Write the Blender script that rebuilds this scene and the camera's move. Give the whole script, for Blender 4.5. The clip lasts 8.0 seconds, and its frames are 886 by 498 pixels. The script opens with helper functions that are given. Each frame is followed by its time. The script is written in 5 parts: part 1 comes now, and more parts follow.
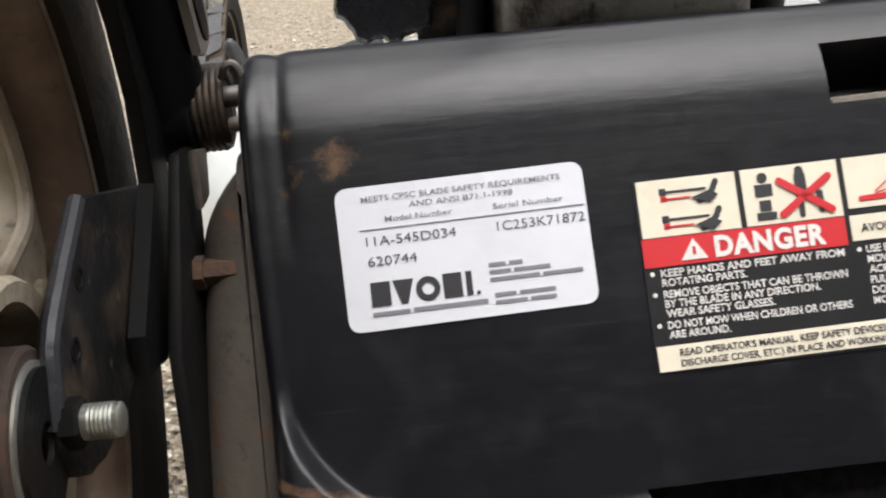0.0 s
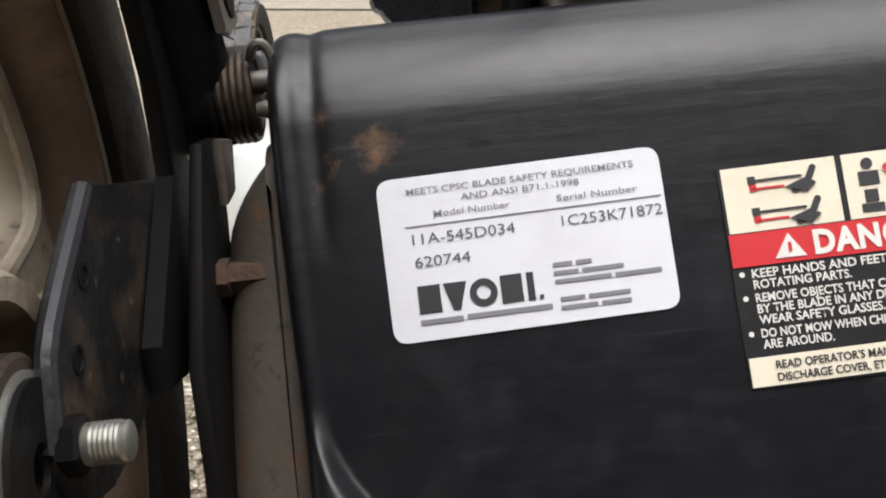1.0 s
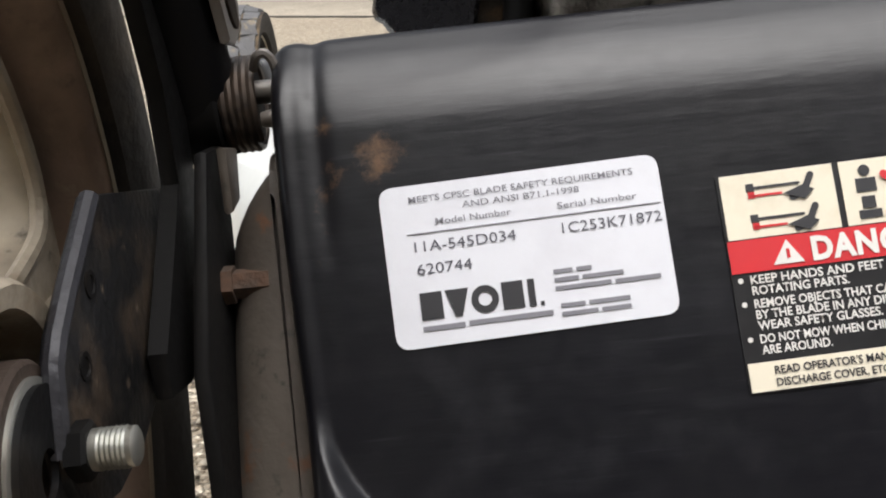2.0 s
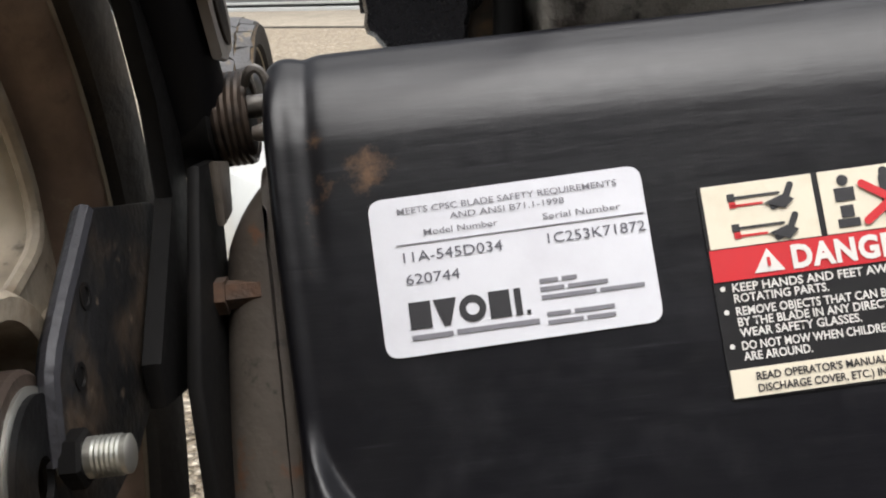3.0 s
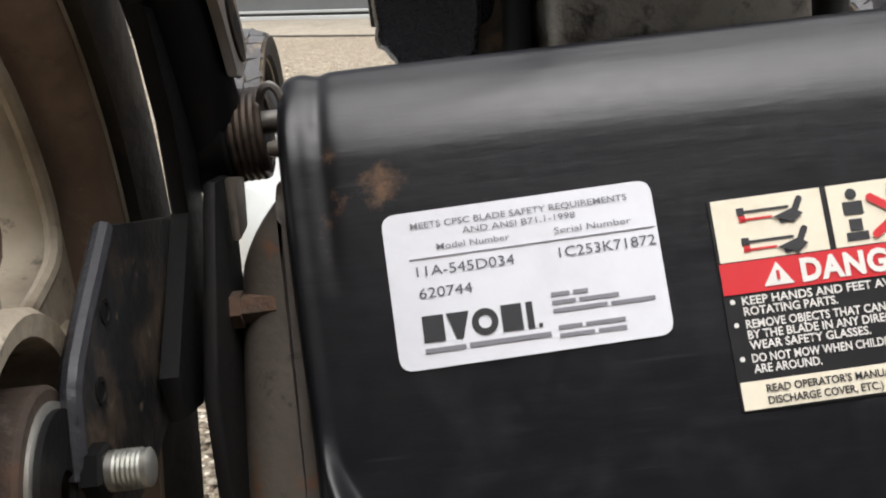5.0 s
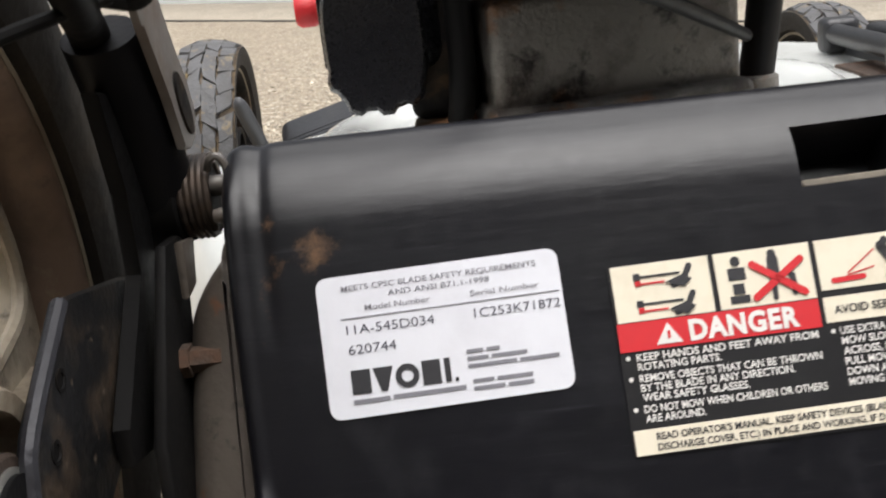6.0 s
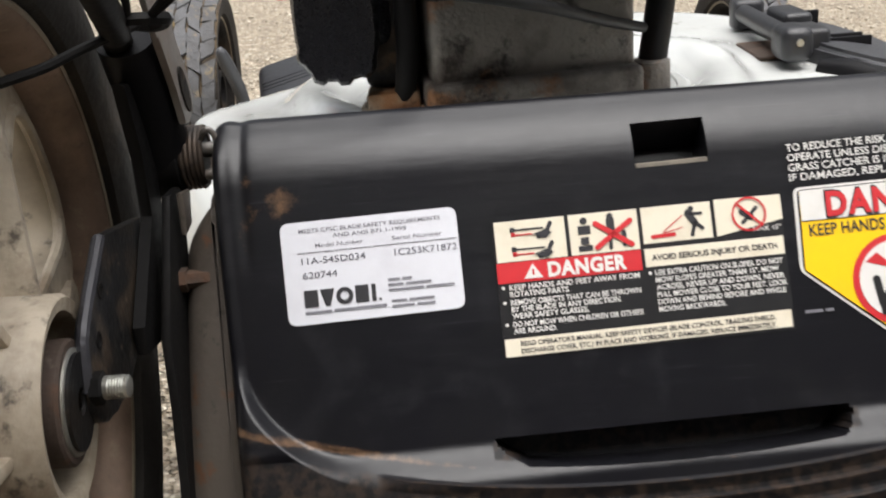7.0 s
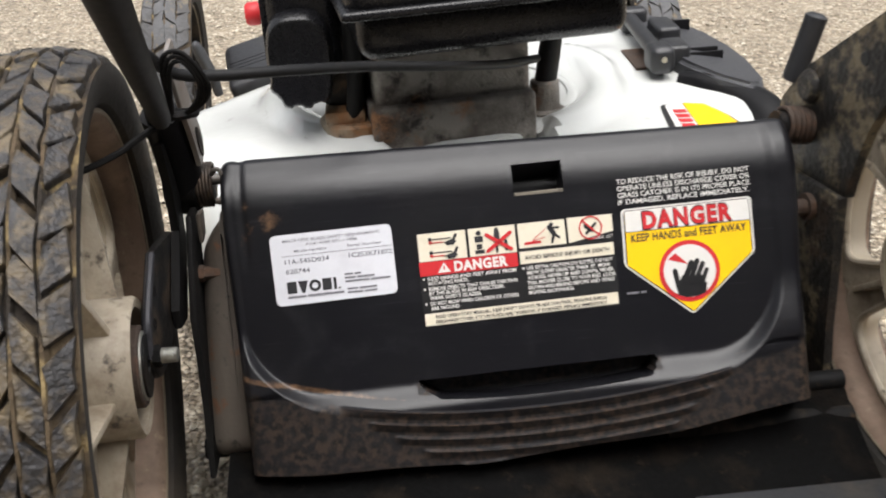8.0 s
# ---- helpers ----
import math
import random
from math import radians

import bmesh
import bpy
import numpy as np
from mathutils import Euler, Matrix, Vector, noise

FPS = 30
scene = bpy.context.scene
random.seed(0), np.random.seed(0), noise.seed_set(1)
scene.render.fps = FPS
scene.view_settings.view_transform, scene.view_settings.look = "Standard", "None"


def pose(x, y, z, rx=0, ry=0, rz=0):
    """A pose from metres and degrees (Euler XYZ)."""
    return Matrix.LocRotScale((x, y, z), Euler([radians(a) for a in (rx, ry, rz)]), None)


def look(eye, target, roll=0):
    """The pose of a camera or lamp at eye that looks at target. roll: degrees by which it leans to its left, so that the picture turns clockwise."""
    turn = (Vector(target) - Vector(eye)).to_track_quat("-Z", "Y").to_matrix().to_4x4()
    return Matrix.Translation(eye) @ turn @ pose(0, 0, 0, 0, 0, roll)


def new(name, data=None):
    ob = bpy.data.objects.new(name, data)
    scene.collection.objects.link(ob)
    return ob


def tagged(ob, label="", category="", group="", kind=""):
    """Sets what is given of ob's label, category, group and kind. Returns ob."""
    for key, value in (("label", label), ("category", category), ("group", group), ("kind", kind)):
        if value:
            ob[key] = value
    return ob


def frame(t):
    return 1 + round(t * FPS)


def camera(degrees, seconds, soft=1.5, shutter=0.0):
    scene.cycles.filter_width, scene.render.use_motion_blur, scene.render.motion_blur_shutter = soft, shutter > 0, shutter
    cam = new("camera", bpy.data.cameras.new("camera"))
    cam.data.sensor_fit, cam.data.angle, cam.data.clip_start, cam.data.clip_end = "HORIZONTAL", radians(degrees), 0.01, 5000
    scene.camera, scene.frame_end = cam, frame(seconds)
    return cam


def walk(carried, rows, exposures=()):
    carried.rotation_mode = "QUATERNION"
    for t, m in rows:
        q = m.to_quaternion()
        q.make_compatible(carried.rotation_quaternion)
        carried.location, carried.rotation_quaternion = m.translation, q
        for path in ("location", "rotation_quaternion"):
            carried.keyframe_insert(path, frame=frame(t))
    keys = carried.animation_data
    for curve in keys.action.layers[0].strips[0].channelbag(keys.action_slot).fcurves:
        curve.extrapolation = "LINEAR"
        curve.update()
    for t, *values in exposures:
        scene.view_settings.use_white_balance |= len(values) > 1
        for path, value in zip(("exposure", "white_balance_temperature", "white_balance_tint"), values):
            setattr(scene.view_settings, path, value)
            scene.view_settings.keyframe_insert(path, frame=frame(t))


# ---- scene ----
cam = camera(47.0, 8.0, soft=2.0, shutter=0.3)
PATH = [
    (0, -0.13626, -0.32587, 0.27277, 71.166, 1.467, -2.112),
    (0.5, -0.14286, -0.30374, 0.25975, 72.186, 2.487, -0.963),
    (1, -0.14290, -0.29299, 0.25329, 72.890, 2.307, -0.675),
    (1.5, -0.14321, -0.29343, 0.25380, 73.084, 2.377, -0.460),
    (3, -0.13963, -0.30119, 0.25633, 73.733, 2.781, -0.696),
    (3.5, -0.14108, -0.30145, 0.25739, 74.037, 3.088, -0.470),
    (4, -0.14213, -0.30158, 0.25688, 74.255, 3.407, -0.564),
    (5.5, -0.13801, -0.30954, 0.26475, 73.896, 2.806, -0.341),
    (6, -0.12138, -0.32709, 0.29055, 72.921, 2.752, -1.022),
    (6.5, -0.11409, -0.37730, 0.32684, 70.793, 1.369, -1.016),
    (7, -0.10223, -0.43548, 0.33695, 68.715, 0.563, -1.733),
    (7.5, -0.09616, -0.50376, 0.38589, 66.119, 0.226, -2.718),
    (8, -0.10063, -0.59472, 0.46087, 63.583, -0.365, -4.544),
]
walk(cam, [(t, pose(x, y, z, rx, ry, rz)) for t, x, y, z, rx, ry, rz in PATH])

# ---- light: overcast daylight ----
SUN_ELEVATION, SUN_ROTATION = 72.0, 168.0
world = bpy.data.worlds.new("overcast_sky")
scene.world = world
world.use_nodes = True
wn, wl = world.node_tree.nodes, world.node_tree.links
wn.clear()
sky = wn.new("ShaderNodeTexSky")
sky.sky_type = "NISHITA"
sky.sun_disc = False
sky.sun_elevation = radians(SUN_ELEVATION)
sky.sun_rotation = radians(SUN_ROTATION)
sky.dust_density = 4.0
cloud = wn.new("ShaderNodeHueSaturation")
cloud.inputs["Saturation"].default_value = 0.22
back = wn.new("ShaderNodeBackground")
back.inputs["Strength"].default_value = 0.095
wout = wn.new("ShaderNodeOutputWorld")
wl.new(sky.outputs["Color"], cloud.inputs["Color"])
wl.new(cloud.outputs["Color"], back.inputs["Color"])
wl.new(back.outputs["Background"], wout.inputs["Surface"])
lamp = bpy.data.lights.new("sun", "SUN")
lamp.energy, lamp.angle, lamp.color = 2.3, radians(70), (1.0, 0.97, 0.955)
sun = new("sun", lamp)
az = radians(SUN_ROTATION)
sun.matrix_world = look((8 * math.sin(az), 8 * math.cos(az), 8 * math.tan(radians(SUN_ELEVATION))), (0, 0, 0))
scene.view_settings.exposure = 1.20


# ---- materials ----
def material(name, base, rough=0.5, metal=0.0, spots=(), bump=0.0, bump_scale=300.0, coords="Object", rough_var=0.1, coat=0.0, spec=0.5):
    """base colour, and spots: rows of (colour, noise scale, low, high, strength) laid over it one after another."""
    m = bpy.data.materials.new(name)
    m.use_nodes = True
    n, l = m.node_tree.nodes, m.node_tree.links
    b = n["Principled BSDF"]
    b.inputs["Metallic"].default_value = metal
    b.inputs["Coat Weight"].default_value = coat
    b.inputs["Specular IOR Level"].default_value = spec
    tc = n.new("ShaderNodeTexCoord")
    rgb = n.new("ShaderNodeRGB")
    rgb.outputs[0].default_value = (*base, 1)
    last = rgb.outputs[0]
    for k, (colour, scale, low, high, strength) in enumerate(spots):
        tex = n.new("ShaderNodeTexNoise")
        tex.inputs["Scale"].default_value = scale
        tex.inputs["Detail"].default_value = 6
        tex.inputs["Roughness"].default_value = 0.62
        shift = n.new("ShaderNodeVectorMath")
        shift.inputs[1].default_value = (k * 3.7, k * 1.3, k * 5.1)
        l.new(tc.outputs[coords], shift.inputs[0])
        l.new(shift.outputs[0], tex.inputs["Vector"])
        ramp = n.new("ShaderNodeMapRange")
        ramp.inputs["From Min"].default_value, ramp.inputs["From Max"].default_value = low, high
        ramp.inputs["To Max"].default_value = strength
        l.new(tex.outputs["Fac"], ramp.inputs["Value"])
        mix = n.new("ShaderNodeMix")
        mix.data_type = "RGBA"
        mix.inputs["B"].default_value = (*colour, 1)
        l.new(ramp.outputs["Result"], mix.inputs["Factor"])
        l.new(last, mix.inputs["A"])
        last = mix.outputs["Result"]
    l.new(last, b.inputs["Base Color"])
    fine = n.new("ShaderNodeTexNoise")
    fine.inputs["Scale"].default_value = bump_scale
    fine.inputs["Detail"].default_value = 3
    l.new(tc.outputs[coords], fine.inputs["Vector"])
    rr = n.new("ShaderNodeMapRange")
    rr.inputs["To Min"].default_value, rr.inputs["To Max"].default_value = max(rough - rough_var, 0.02), min(rough + rough_var, 1)
    l.new(fine.outputs["Fac"], rr.inputs["Value"])
    l.new(rr.outputs["Result"], b.inputs["Roughness"])
    if bump:
        bp = n.new("ShaderNodeBump")
        bp.inputs["Strength"].default_value = 1.0
        bp.inputs["Distance"].default_value = bump
        l.new(fine.outputs["Fac"], bp.inputs["Height"])
        l.new(bp.outputs["Normal"], b.inputs["Normal"])
    return m


BROWN, DUST, RUST = (0.13, 0.085, 0.05), (0.25, 0.21, 0.16), (0.22, 0.09, 0.035)
black_plastic = material("black_plastic", (0.006, 0.006, 0.007), 0.45, 0, [((0.02, 0.019, 0.018), 14, 0.45, 0.75, 0.5)], 0.0001, 500, spec=0.15)
engine_plastic = material("engine_plastic", (0.009, 0.009, 0.0105), 0.28, 0, [((0.02, 0.019, 0.018), 25, 0.52, 0.8, 0.3)], 0.00003, 700, spec=0.38)
grey_plastic = material("grey_black_plastic", (0.045, 0.046, 0.05), 0.45, 0, [((0.1, 0.095, 0.09), 20, 0.5, 0.8, 0.35), ((0.02, 0.02, 0.02), 60, 0.55, 0.7, 0.5)], 0.0002, 600)
hinge_plastic = material("scuffed_black_plastic", (0.02, 0.0205, 0.023), 0.42, 0, [((0.06, 0.055, 0.05), 26, 0.52, 0.76, 0.4), ((0.009, 0.009, 0.009), 70, 0.55, 0.7, 0.6)], 0.0003, 500)
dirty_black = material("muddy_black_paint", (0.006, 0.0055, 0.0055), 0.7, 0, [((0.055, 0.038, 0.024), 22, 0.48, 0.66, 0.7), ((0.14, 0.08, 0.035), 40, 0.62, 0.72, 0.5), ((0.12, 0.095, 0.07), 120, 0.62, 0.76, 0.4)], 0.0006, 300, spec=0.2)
shield_rubber = material("black_shield_rubber", (0.004, 0.0038, 0.0038), 0.75, 0, [((0.03, 0.021, 0.014), 26, 0.52, 0.70, 0.6), ((0.06, 0.04, 0.024), 70, 0.62, 0.72, 0.45)], 0.0006, 260, spec=0.12)
sheen_rubber = material("blue_grey_sheen_rubber", (0.013, 0.014, 0.016), 0.55, 0, [((0.06, 0.05, 0.036), 30, 0.5, 0.7, 0.6)], 0.0003, 300)
black_steel = material("black_painted_steel", (0.009, 0.009, 0.0095), 0.5, 0.0, [((0.03, 0.022, 0.015), 30, 0.5, 0.72, 0.55), ((0.07, 0.05, 0.033), 110, 0.62, 0.74, 0.5)], 0.0003, 350, spec=0.12)
white_paint = material("white_deck_paint", (0.63, 0.645, 0.625), 0.12, 0, [((0.52, 0.53, 0.49), 9, 0.5, 0.76, 0.6), ((0.2, 0.18, 0.14), 60, 0.66, 0.74, 0.6)], 0.0001, 200, coat=0.4)
# soiled paint, its base also darkened for the shade it stands in
beige_paint = material("soiled_shaded_paint", (0.08, 0.067, 0.055), 0.55, 0, [((0.032, 0.023, 0.017), 18, 0.48, 0.68, 0.6), ((0.12, 0.05, 0.02), 50, 0.62, 0.68, 0.8), ((0.012, 0.01, 0.008), 90, 0.62, 0.68, 0.8), ((0.13, 0.115, 0.1), 30, 0.62, 0.74, 0.5)], 0.0003, 300)
tan_plastic = material("light_tan_plastic", (0.16, 0.14, 0.11), 0.7, 0, [((0.05, 0.045, 0.04), 80, 0.45, 0.7, 0.7)], 0.0002, 300)
bracket_mud = material("mud_caked_black_paint", (0.012, 0.011, 0.01), 0.6, 0, [((0.2, 0.16, 0.10), 34, 0.49, 0.58, 0.85), ((0.016, 0.013, 0.011), 120, 0.50, 0.60, 0.85), ((0.07, 0.04, 0.022), 18, 0.58, 0.68, 0.6)], 0.0016, 260)
grey_metal = material("soiled_grey_paint", (0.2, 0.185, 0.172), 0.5, 0.1, [((0.14, 0.095, 0.065), 30, 0.48, 0.68, 0.7), ((0.3, 0.12, 0.12), 14, 0.62, 0.7, 0.5)], 0.0002, 300)
cream_plastic = material("cream_wheel_plastic", (0.46, 0.40, 0.31), 0.55, 0, [((0.13, 0.095, 0.06), 9, 0.46, 0.66, 0.65), (BROWN, 30, 0.5, 0.68, 0.65), ((0.035, 0.026, 0.018), 60, 0.59, 0.67, 0.85)], 0.0005, 300)
lip_plastic = material("soiled_cream_plastic", (0.26, 0.22, 0.16), 0.6, 0, [(BROWN, 22, 0.45, 0.65, 0.7)], 0.0003, 300)
def daylit_plastic(name, base):
    """Soiled wheel plastic, lightened and made translucent to stand in for daylight on it."""
    m = material(name, base, 0.55, 0, [(BROWN, 14, 0.5, 0.72, 0.6), ((0.06, 0.045, 0.03), 55, 0.62, 0.71, 0.75)], 0.0003, 300)
    n, l = m.node_tree.nodes, m.node_tree.links
    b, out = n["Principled BSDF"], n["Material Output"]
    through_it = n.new("ShaderNodeBsdfTranslucent")
    l.new(b.inputs["Base Color"].links[0].from_socket, through_it.inputs["Color"])
    mix = n.new("ShaderNodeMixShader")
    mix.inputs["Fac"].default_value = 0.6
    l.new(b.outputs["BSDF"], mix.inputs[1])
    l.new(through_it.outputs["BSDF"], mix.inputs[2])
    l.new(mix.outputs["Shader"], out.inputs["Surface"])
    return m


cream_daylit = daylit_plastic("brightened_cream_plastic", (0.74, 0.68, 0.56))
rim_inside = material("muddy_wheel_plastic", (0.27, 0.19, 0.14), 0.7, 0, [((0.13, 0.088, 0.06), 22, 0.42, 0.65, 0.8), ((0.36, 0.29, 0.2), 80, 0.62, 0.72, 0.6), ((0.03, 0.022, 0.016), 60, 0.6, 0.72, 0.6)], 0.0005, 250)
rubber = material("worn_tyre_rubber", (0.034, 0.033, 0.035), 0.6, 0, [((0.012, 0.011, 0.011), 45, 0.48, 0.62, 0.7), ((0.17, 0.128, 0.07), 38, 0.51, 0.62, 0.8), ((0.07, 0.053, 0.034), 160, 0.48, 0.62, 0.7)], 0.002, 300)
front_rubber = material("worn_front_rubber", (0.085, 0.085, 0.088), 0.75, 0, [((0.04, 0.036, 0.032), 25, 0.46, 0.64, 0.6), ((0.2, 0.155, 0.09), 70, 0.58, 0.66, 0.7)], 0.0012, 300)
groove_mud = material("mud_in_tread", (0.085, 0.06, 0.034), 0.95, 0, [((0.014, 0.011, 0.009), 34, 0.44, 0.56, 0.9), ((0.25, 0.185, 0.085), 60, 0.57, 0.66, 0.8)], 0.002, 220)
sidewall = material("tyre_sidewall", (0.022, 0.019, 0.016), 0.85, 0, [((0.08, 0.06, 0.04), 8, 0.54, 0.70, 0.7), ((0.012, 0.011, 0.01), 45, 0.55, 0.7, 0.7)], 0.0006, 280)
shoulder_mud = material("muddy_tyre_shoulder", (0.13, 0.1, 0.065), 0.9, 0, [((0.03, 0.025, 0.02), 22, 0.46, 0.64, 0.8), ((0.24, 0.18, 0.1), 60, 0.58, 0.7, 0.6)], 0.0008, 280)
pavement_mat = material("grey_concrete", (0.27, 0.235, 0.185), 0.7, 0, [((0.16, 0.14, 0.11), 8, 0.42, 0.65, 0.6), ((0.5, 0.45, 0.37), 90, 0.54, 0.66, 0.8), ((0.1, 0.085, 0.065), 110, 0.56, 0.68, 0.7)], 0.001, 200)
steel = material("zinc_plated_steel", (0.55, 0.55, 0.5), 0.38, 0.9, [((0.3, 0.27, 0.2), 80, 0.5, 0.75, 0.5)], 0.0001, 500)
rusty = material("rusty_steel", (0.06, 0.042, 0.032), 0.75, 0.3, [((0.115, 0.055, 0.028), 60, 0.48, 0.66, 0.75), ((0.2, 0.17, 0.14), 150, 0.62, 0.75, 0.4)], 0.0005, 500)
steel_wire = material("dull_steel_wire", (0.16, 0.15, 0.14), 0.45, 0.6, [(BROWN, 90, 0.5, 0.7, 0.6)], 0.0002, 500)
spring_steel = material("tarnished_spring_steel", (0.06, 0.048, 0.04), 0.5, 0.5, [((0.09, 0.055, 0.032), 90, 0.45, 0.7, 0.7), ((0.012, 0.01, 0.009), 160, 0.52, 0.66, 0.7)], 0.0002, 500)
rust_cast = material("rust_stained_casting", (0.27, 0.22, 0.16), 0.65, 0.2, [((0.26, 0.11, 0.035), 26, 0.42, 0.6, 0.85), ((0.03, 0.022, 0.016), 60, 0.54, 0.66, 0.8)], 0.001, 350)
cast_alloy = material("grimy_cast_aluminium", (0.27, 0.25, 0.225), 0.55, 0.3, [((0.06, 0.045, 0.034), 15, 0.44, 0.60, 0.85), ((0.28, 0.12, 0.04), 19, 0.56, 0.64, 0.7), ((0.014, 0.011, 0.009), 48, 0.53, 0.64, 0.85), ((0.28, 0.25, 0.21), 120, 0.58, 0.7, 0.5)], 0.0010, 350)
hose_rubber = material("black_hose_rubber", (0.007, 0.007, 0.0075), 0.55, 0, [((0.08, 0.07, 0.055), 60, 0.55, 0.8, 0.2)], 0.0001, 400, spec=0.3)
tie_black = material("black_nylon", (0.0065, 0.0062, 0.0062), 0.6, 0, [((0.022, 0.019, 0.016), 60, 0.52, 0.78, 0.4)], 0.0001, 400, spec=0.14)
red_rubber = material("red_rubber", (0.55, 0.02, 0.025), 0.5, 0, [((0.3, 0.02, 0.02), 60, 0.5, 0.8, 0.4)], 0.0002, 400)
label_white = material("white_label_vinyl", (0.6, 0.61, 0.65), 0.45, 0, [((0.5, 0.5, 0.54), 40, 0.5, 0.75, 0.5)], 0.0001, 200)
sticker_cream = material("cream_sticker_print", (0.66, 0.61, 0.49), 0.5, 0, [((0.5, 0.43, 0.31), 60, 0.52, 0.75, 0.5)], 0.00005, 300)
sticker_black = material("black_sticker_print", (0.013, 0.013, 0.014), 0.35, 0, [((0.04, 0.04, 0.04), 60, 0.5, 0.8, 0.3)])
sticker_white = material("white_sticker_print", (0.64, 0.63, 0.6), 0.45, 0, [((0.5, 0.48, 0.42), 70, 0.52, 0.8, 0.4)])
sticker_red = material("red_sticker_print", (0.5, 0.02, 0.026), 0.45, 0, [((0.38, 0.02, 0.025), 60, 0.5, 0.8, 0.5)])
sticker_yellow = material("yellow_sticker_print", (0.85, 0.52, 0.0), 0.45, 0, [((0.7, 0.42, 0.02), 50, 0.5, 0.8, 0.4)])
ink = material("dark_print_ink", (0.02, 0.02, 0.023), 0.5)
pale_ink = material("grey_print_ink", (0.17, 0.17, 0.19), 0.5)
grey_ink = material("blue_grey_print_ink", (0.09, 0.09, 0.11), 0.5)
worn_edge = material("worn_grey_edge", (0.034, 0.034, 0.040), 0.5, 0.2, [((0.02, 0.02, 0.022), 60, 0.48, 0.64, 0.8)], 0.0005, 350)
arm_paint = material("rust_stained_black_paint", (0.007, 0.007, 0.0075), 0.5, 0, [((0.075, 0.052, 0.034), 28, 0.47, 0.62, 0.75), ((0.02, 0.017, 0.014), 90, 0.5, 0.65, 0.8), ((0.16, 0.12, 0.085), 120, 0.63, 0.72, 0.6)], 0.0005, 350, spec=0.3)
def gravel_material(name):
    """Asphalt worn to its aggregate: pebbles of many tones in a dark, partly damp binder."""
    m = material(name, (0.3, 0.255, 0.19), 0.55, 0, [((0.2, 0.165, 0.12), 5, 0.42, 0.64, 0.6)], 0.0, 150, rough_var=0.3)
    n, l = m.node_tree.nodes, m.node_tree.links
    b = n["Principled BSDF"]
    last = b.inputs["Base Color"].links[0].from_socket
    tc = n.new("ShaderNodeTexCoord")
    height = None
    for scale, low, high in ((95.0, 0.25, 0.75), (210.0, 0.3, 0.72)):
        cells = n.new("ShaderNodeTexVoronoi")
        cells.inputs["Scale"].default_value = scale
        l.new(tc.outputs["Object"], cells.inputs["Vector"])
        tone = n.new("ShaderNodeSeparateColor")
        l.new(cells.outputs["Color"], tone.inputs["Color"])
        ramp = n.new("ShaderNodeValToRGB")
        stops = ramp.color_ramp.elements
        stops[0].position, stops[0].color = 0.0, (0.07, 0.058, 0.045, 1)
        stops[1].position, stops[1].color = 1.0, (0.85, 0.78, 0.64, 1)
        for place, colour in ((0.3, (0.24, 0.19, 0.13, 1)), (0.6, (0.42, 0.35, 0.26, 1)), (0.85, (0.55, 0.46, 0.34, 1))):
            stops.new(place).color = colour
        l.new(tone.outputs["Red"], ramp.inputs["Fac"])
        keep = n.new("ShaderNodeMapRange")
        keep.inputs["From Min"].default_value, keep.inputs["From Max"].default_value = low, high
        keep.inputs["To Min"].default_value, keep.inputs["To Max"].default_value = 0.95, 0.0
        l.new(cells.outputs["Distance"], keep.inputs["Value"])
        mix = n.new("ShaderNodeMix")
        mix.data_type = "RGBA"
        l.new(keep.outputs["Result"], mix.inputs["Factor"])
        l.new(last, mix.inputs["A"])
        l.new(ramp.outputs["Color"], mix.inputs["B"])
        last = mix.outputs["Result"]
        height = keep.outputs["Result"]
    l.new(last, b.inputs["Base Color"])
    bp = n.new("ShaderNodeBump")
    bp.inputs["Distance"].default_value = 0.004
    l.new(height, bp.inputs["Height"])
    l.new(bp.outputs["Normal"], b.inputs["Normal"])
    return m


ground_mat = gravel_material("worn_gravelly_asphalt")
stone_mat = material("pale_gravel", (0.52, 0.47, 0.38), 0.7, 0, [((0.24, 0.2, 0.15), 40, 0.4, 0.6, 0.8)], 0.0008, 300)
curb_white = material("white_painted_edge", (0.42, 0.43, 0.42), 0.5, 0, [((0.35, 0.34, 0.31), 12, 0.5, 0.7, 0.5)], 0.0005, 120)
joint_mat = material("dark_joint_dirt", (0.04, 0.034, 0.028), 0.9, 0, [((0.015, 0.013, 0.011), 40, 0.45, 0.65, 0.8)], 0.001, 150)
wall_brown = material("unseen_wall_paint", (0.055, 0.05, 0.05), 0.7, 0, [((0.035, 0.03, 0.028), 3, 0.45, 0.7, 0.6)], 0.001, 60)
wall_grey = material("grey_siding_paint", (0.16, 0.17, 0.17), 0.6, 0, [((0.1, 0.1, 0.1), 6, 0.45, 0.7, 0.5)], 0.0005, 120)


# ---- mesh helpers ----
def part(name, bm, mat, parent=None, label="", smooth=True):
    """One bmesh becomes one mesh object, under a thing or a part."""
    if isinstance(bm, bmesh.types.BMesh):
        bmesh.ops.recalc_face_normals(bm, faces=bm.faces)
        data = bpy.data.meshes.new(name)
        bm.to_mesh(data)
        bm.free()
    else:
        data = bm
    data.materials.clear()
    for one in mat if isinstance(mat, (list, tuple)) else [mat]:
        data.materials.append(one)
    if smooth:
        for p in data.polygons:
            p.use_smooth = True
        data.set_sharp_from_angle(angle=radians(38))
    ob = new(name, data)
    if parent is not None:
        ob.parent = parent
    if label:
        tagged(ob, label)
    return ob


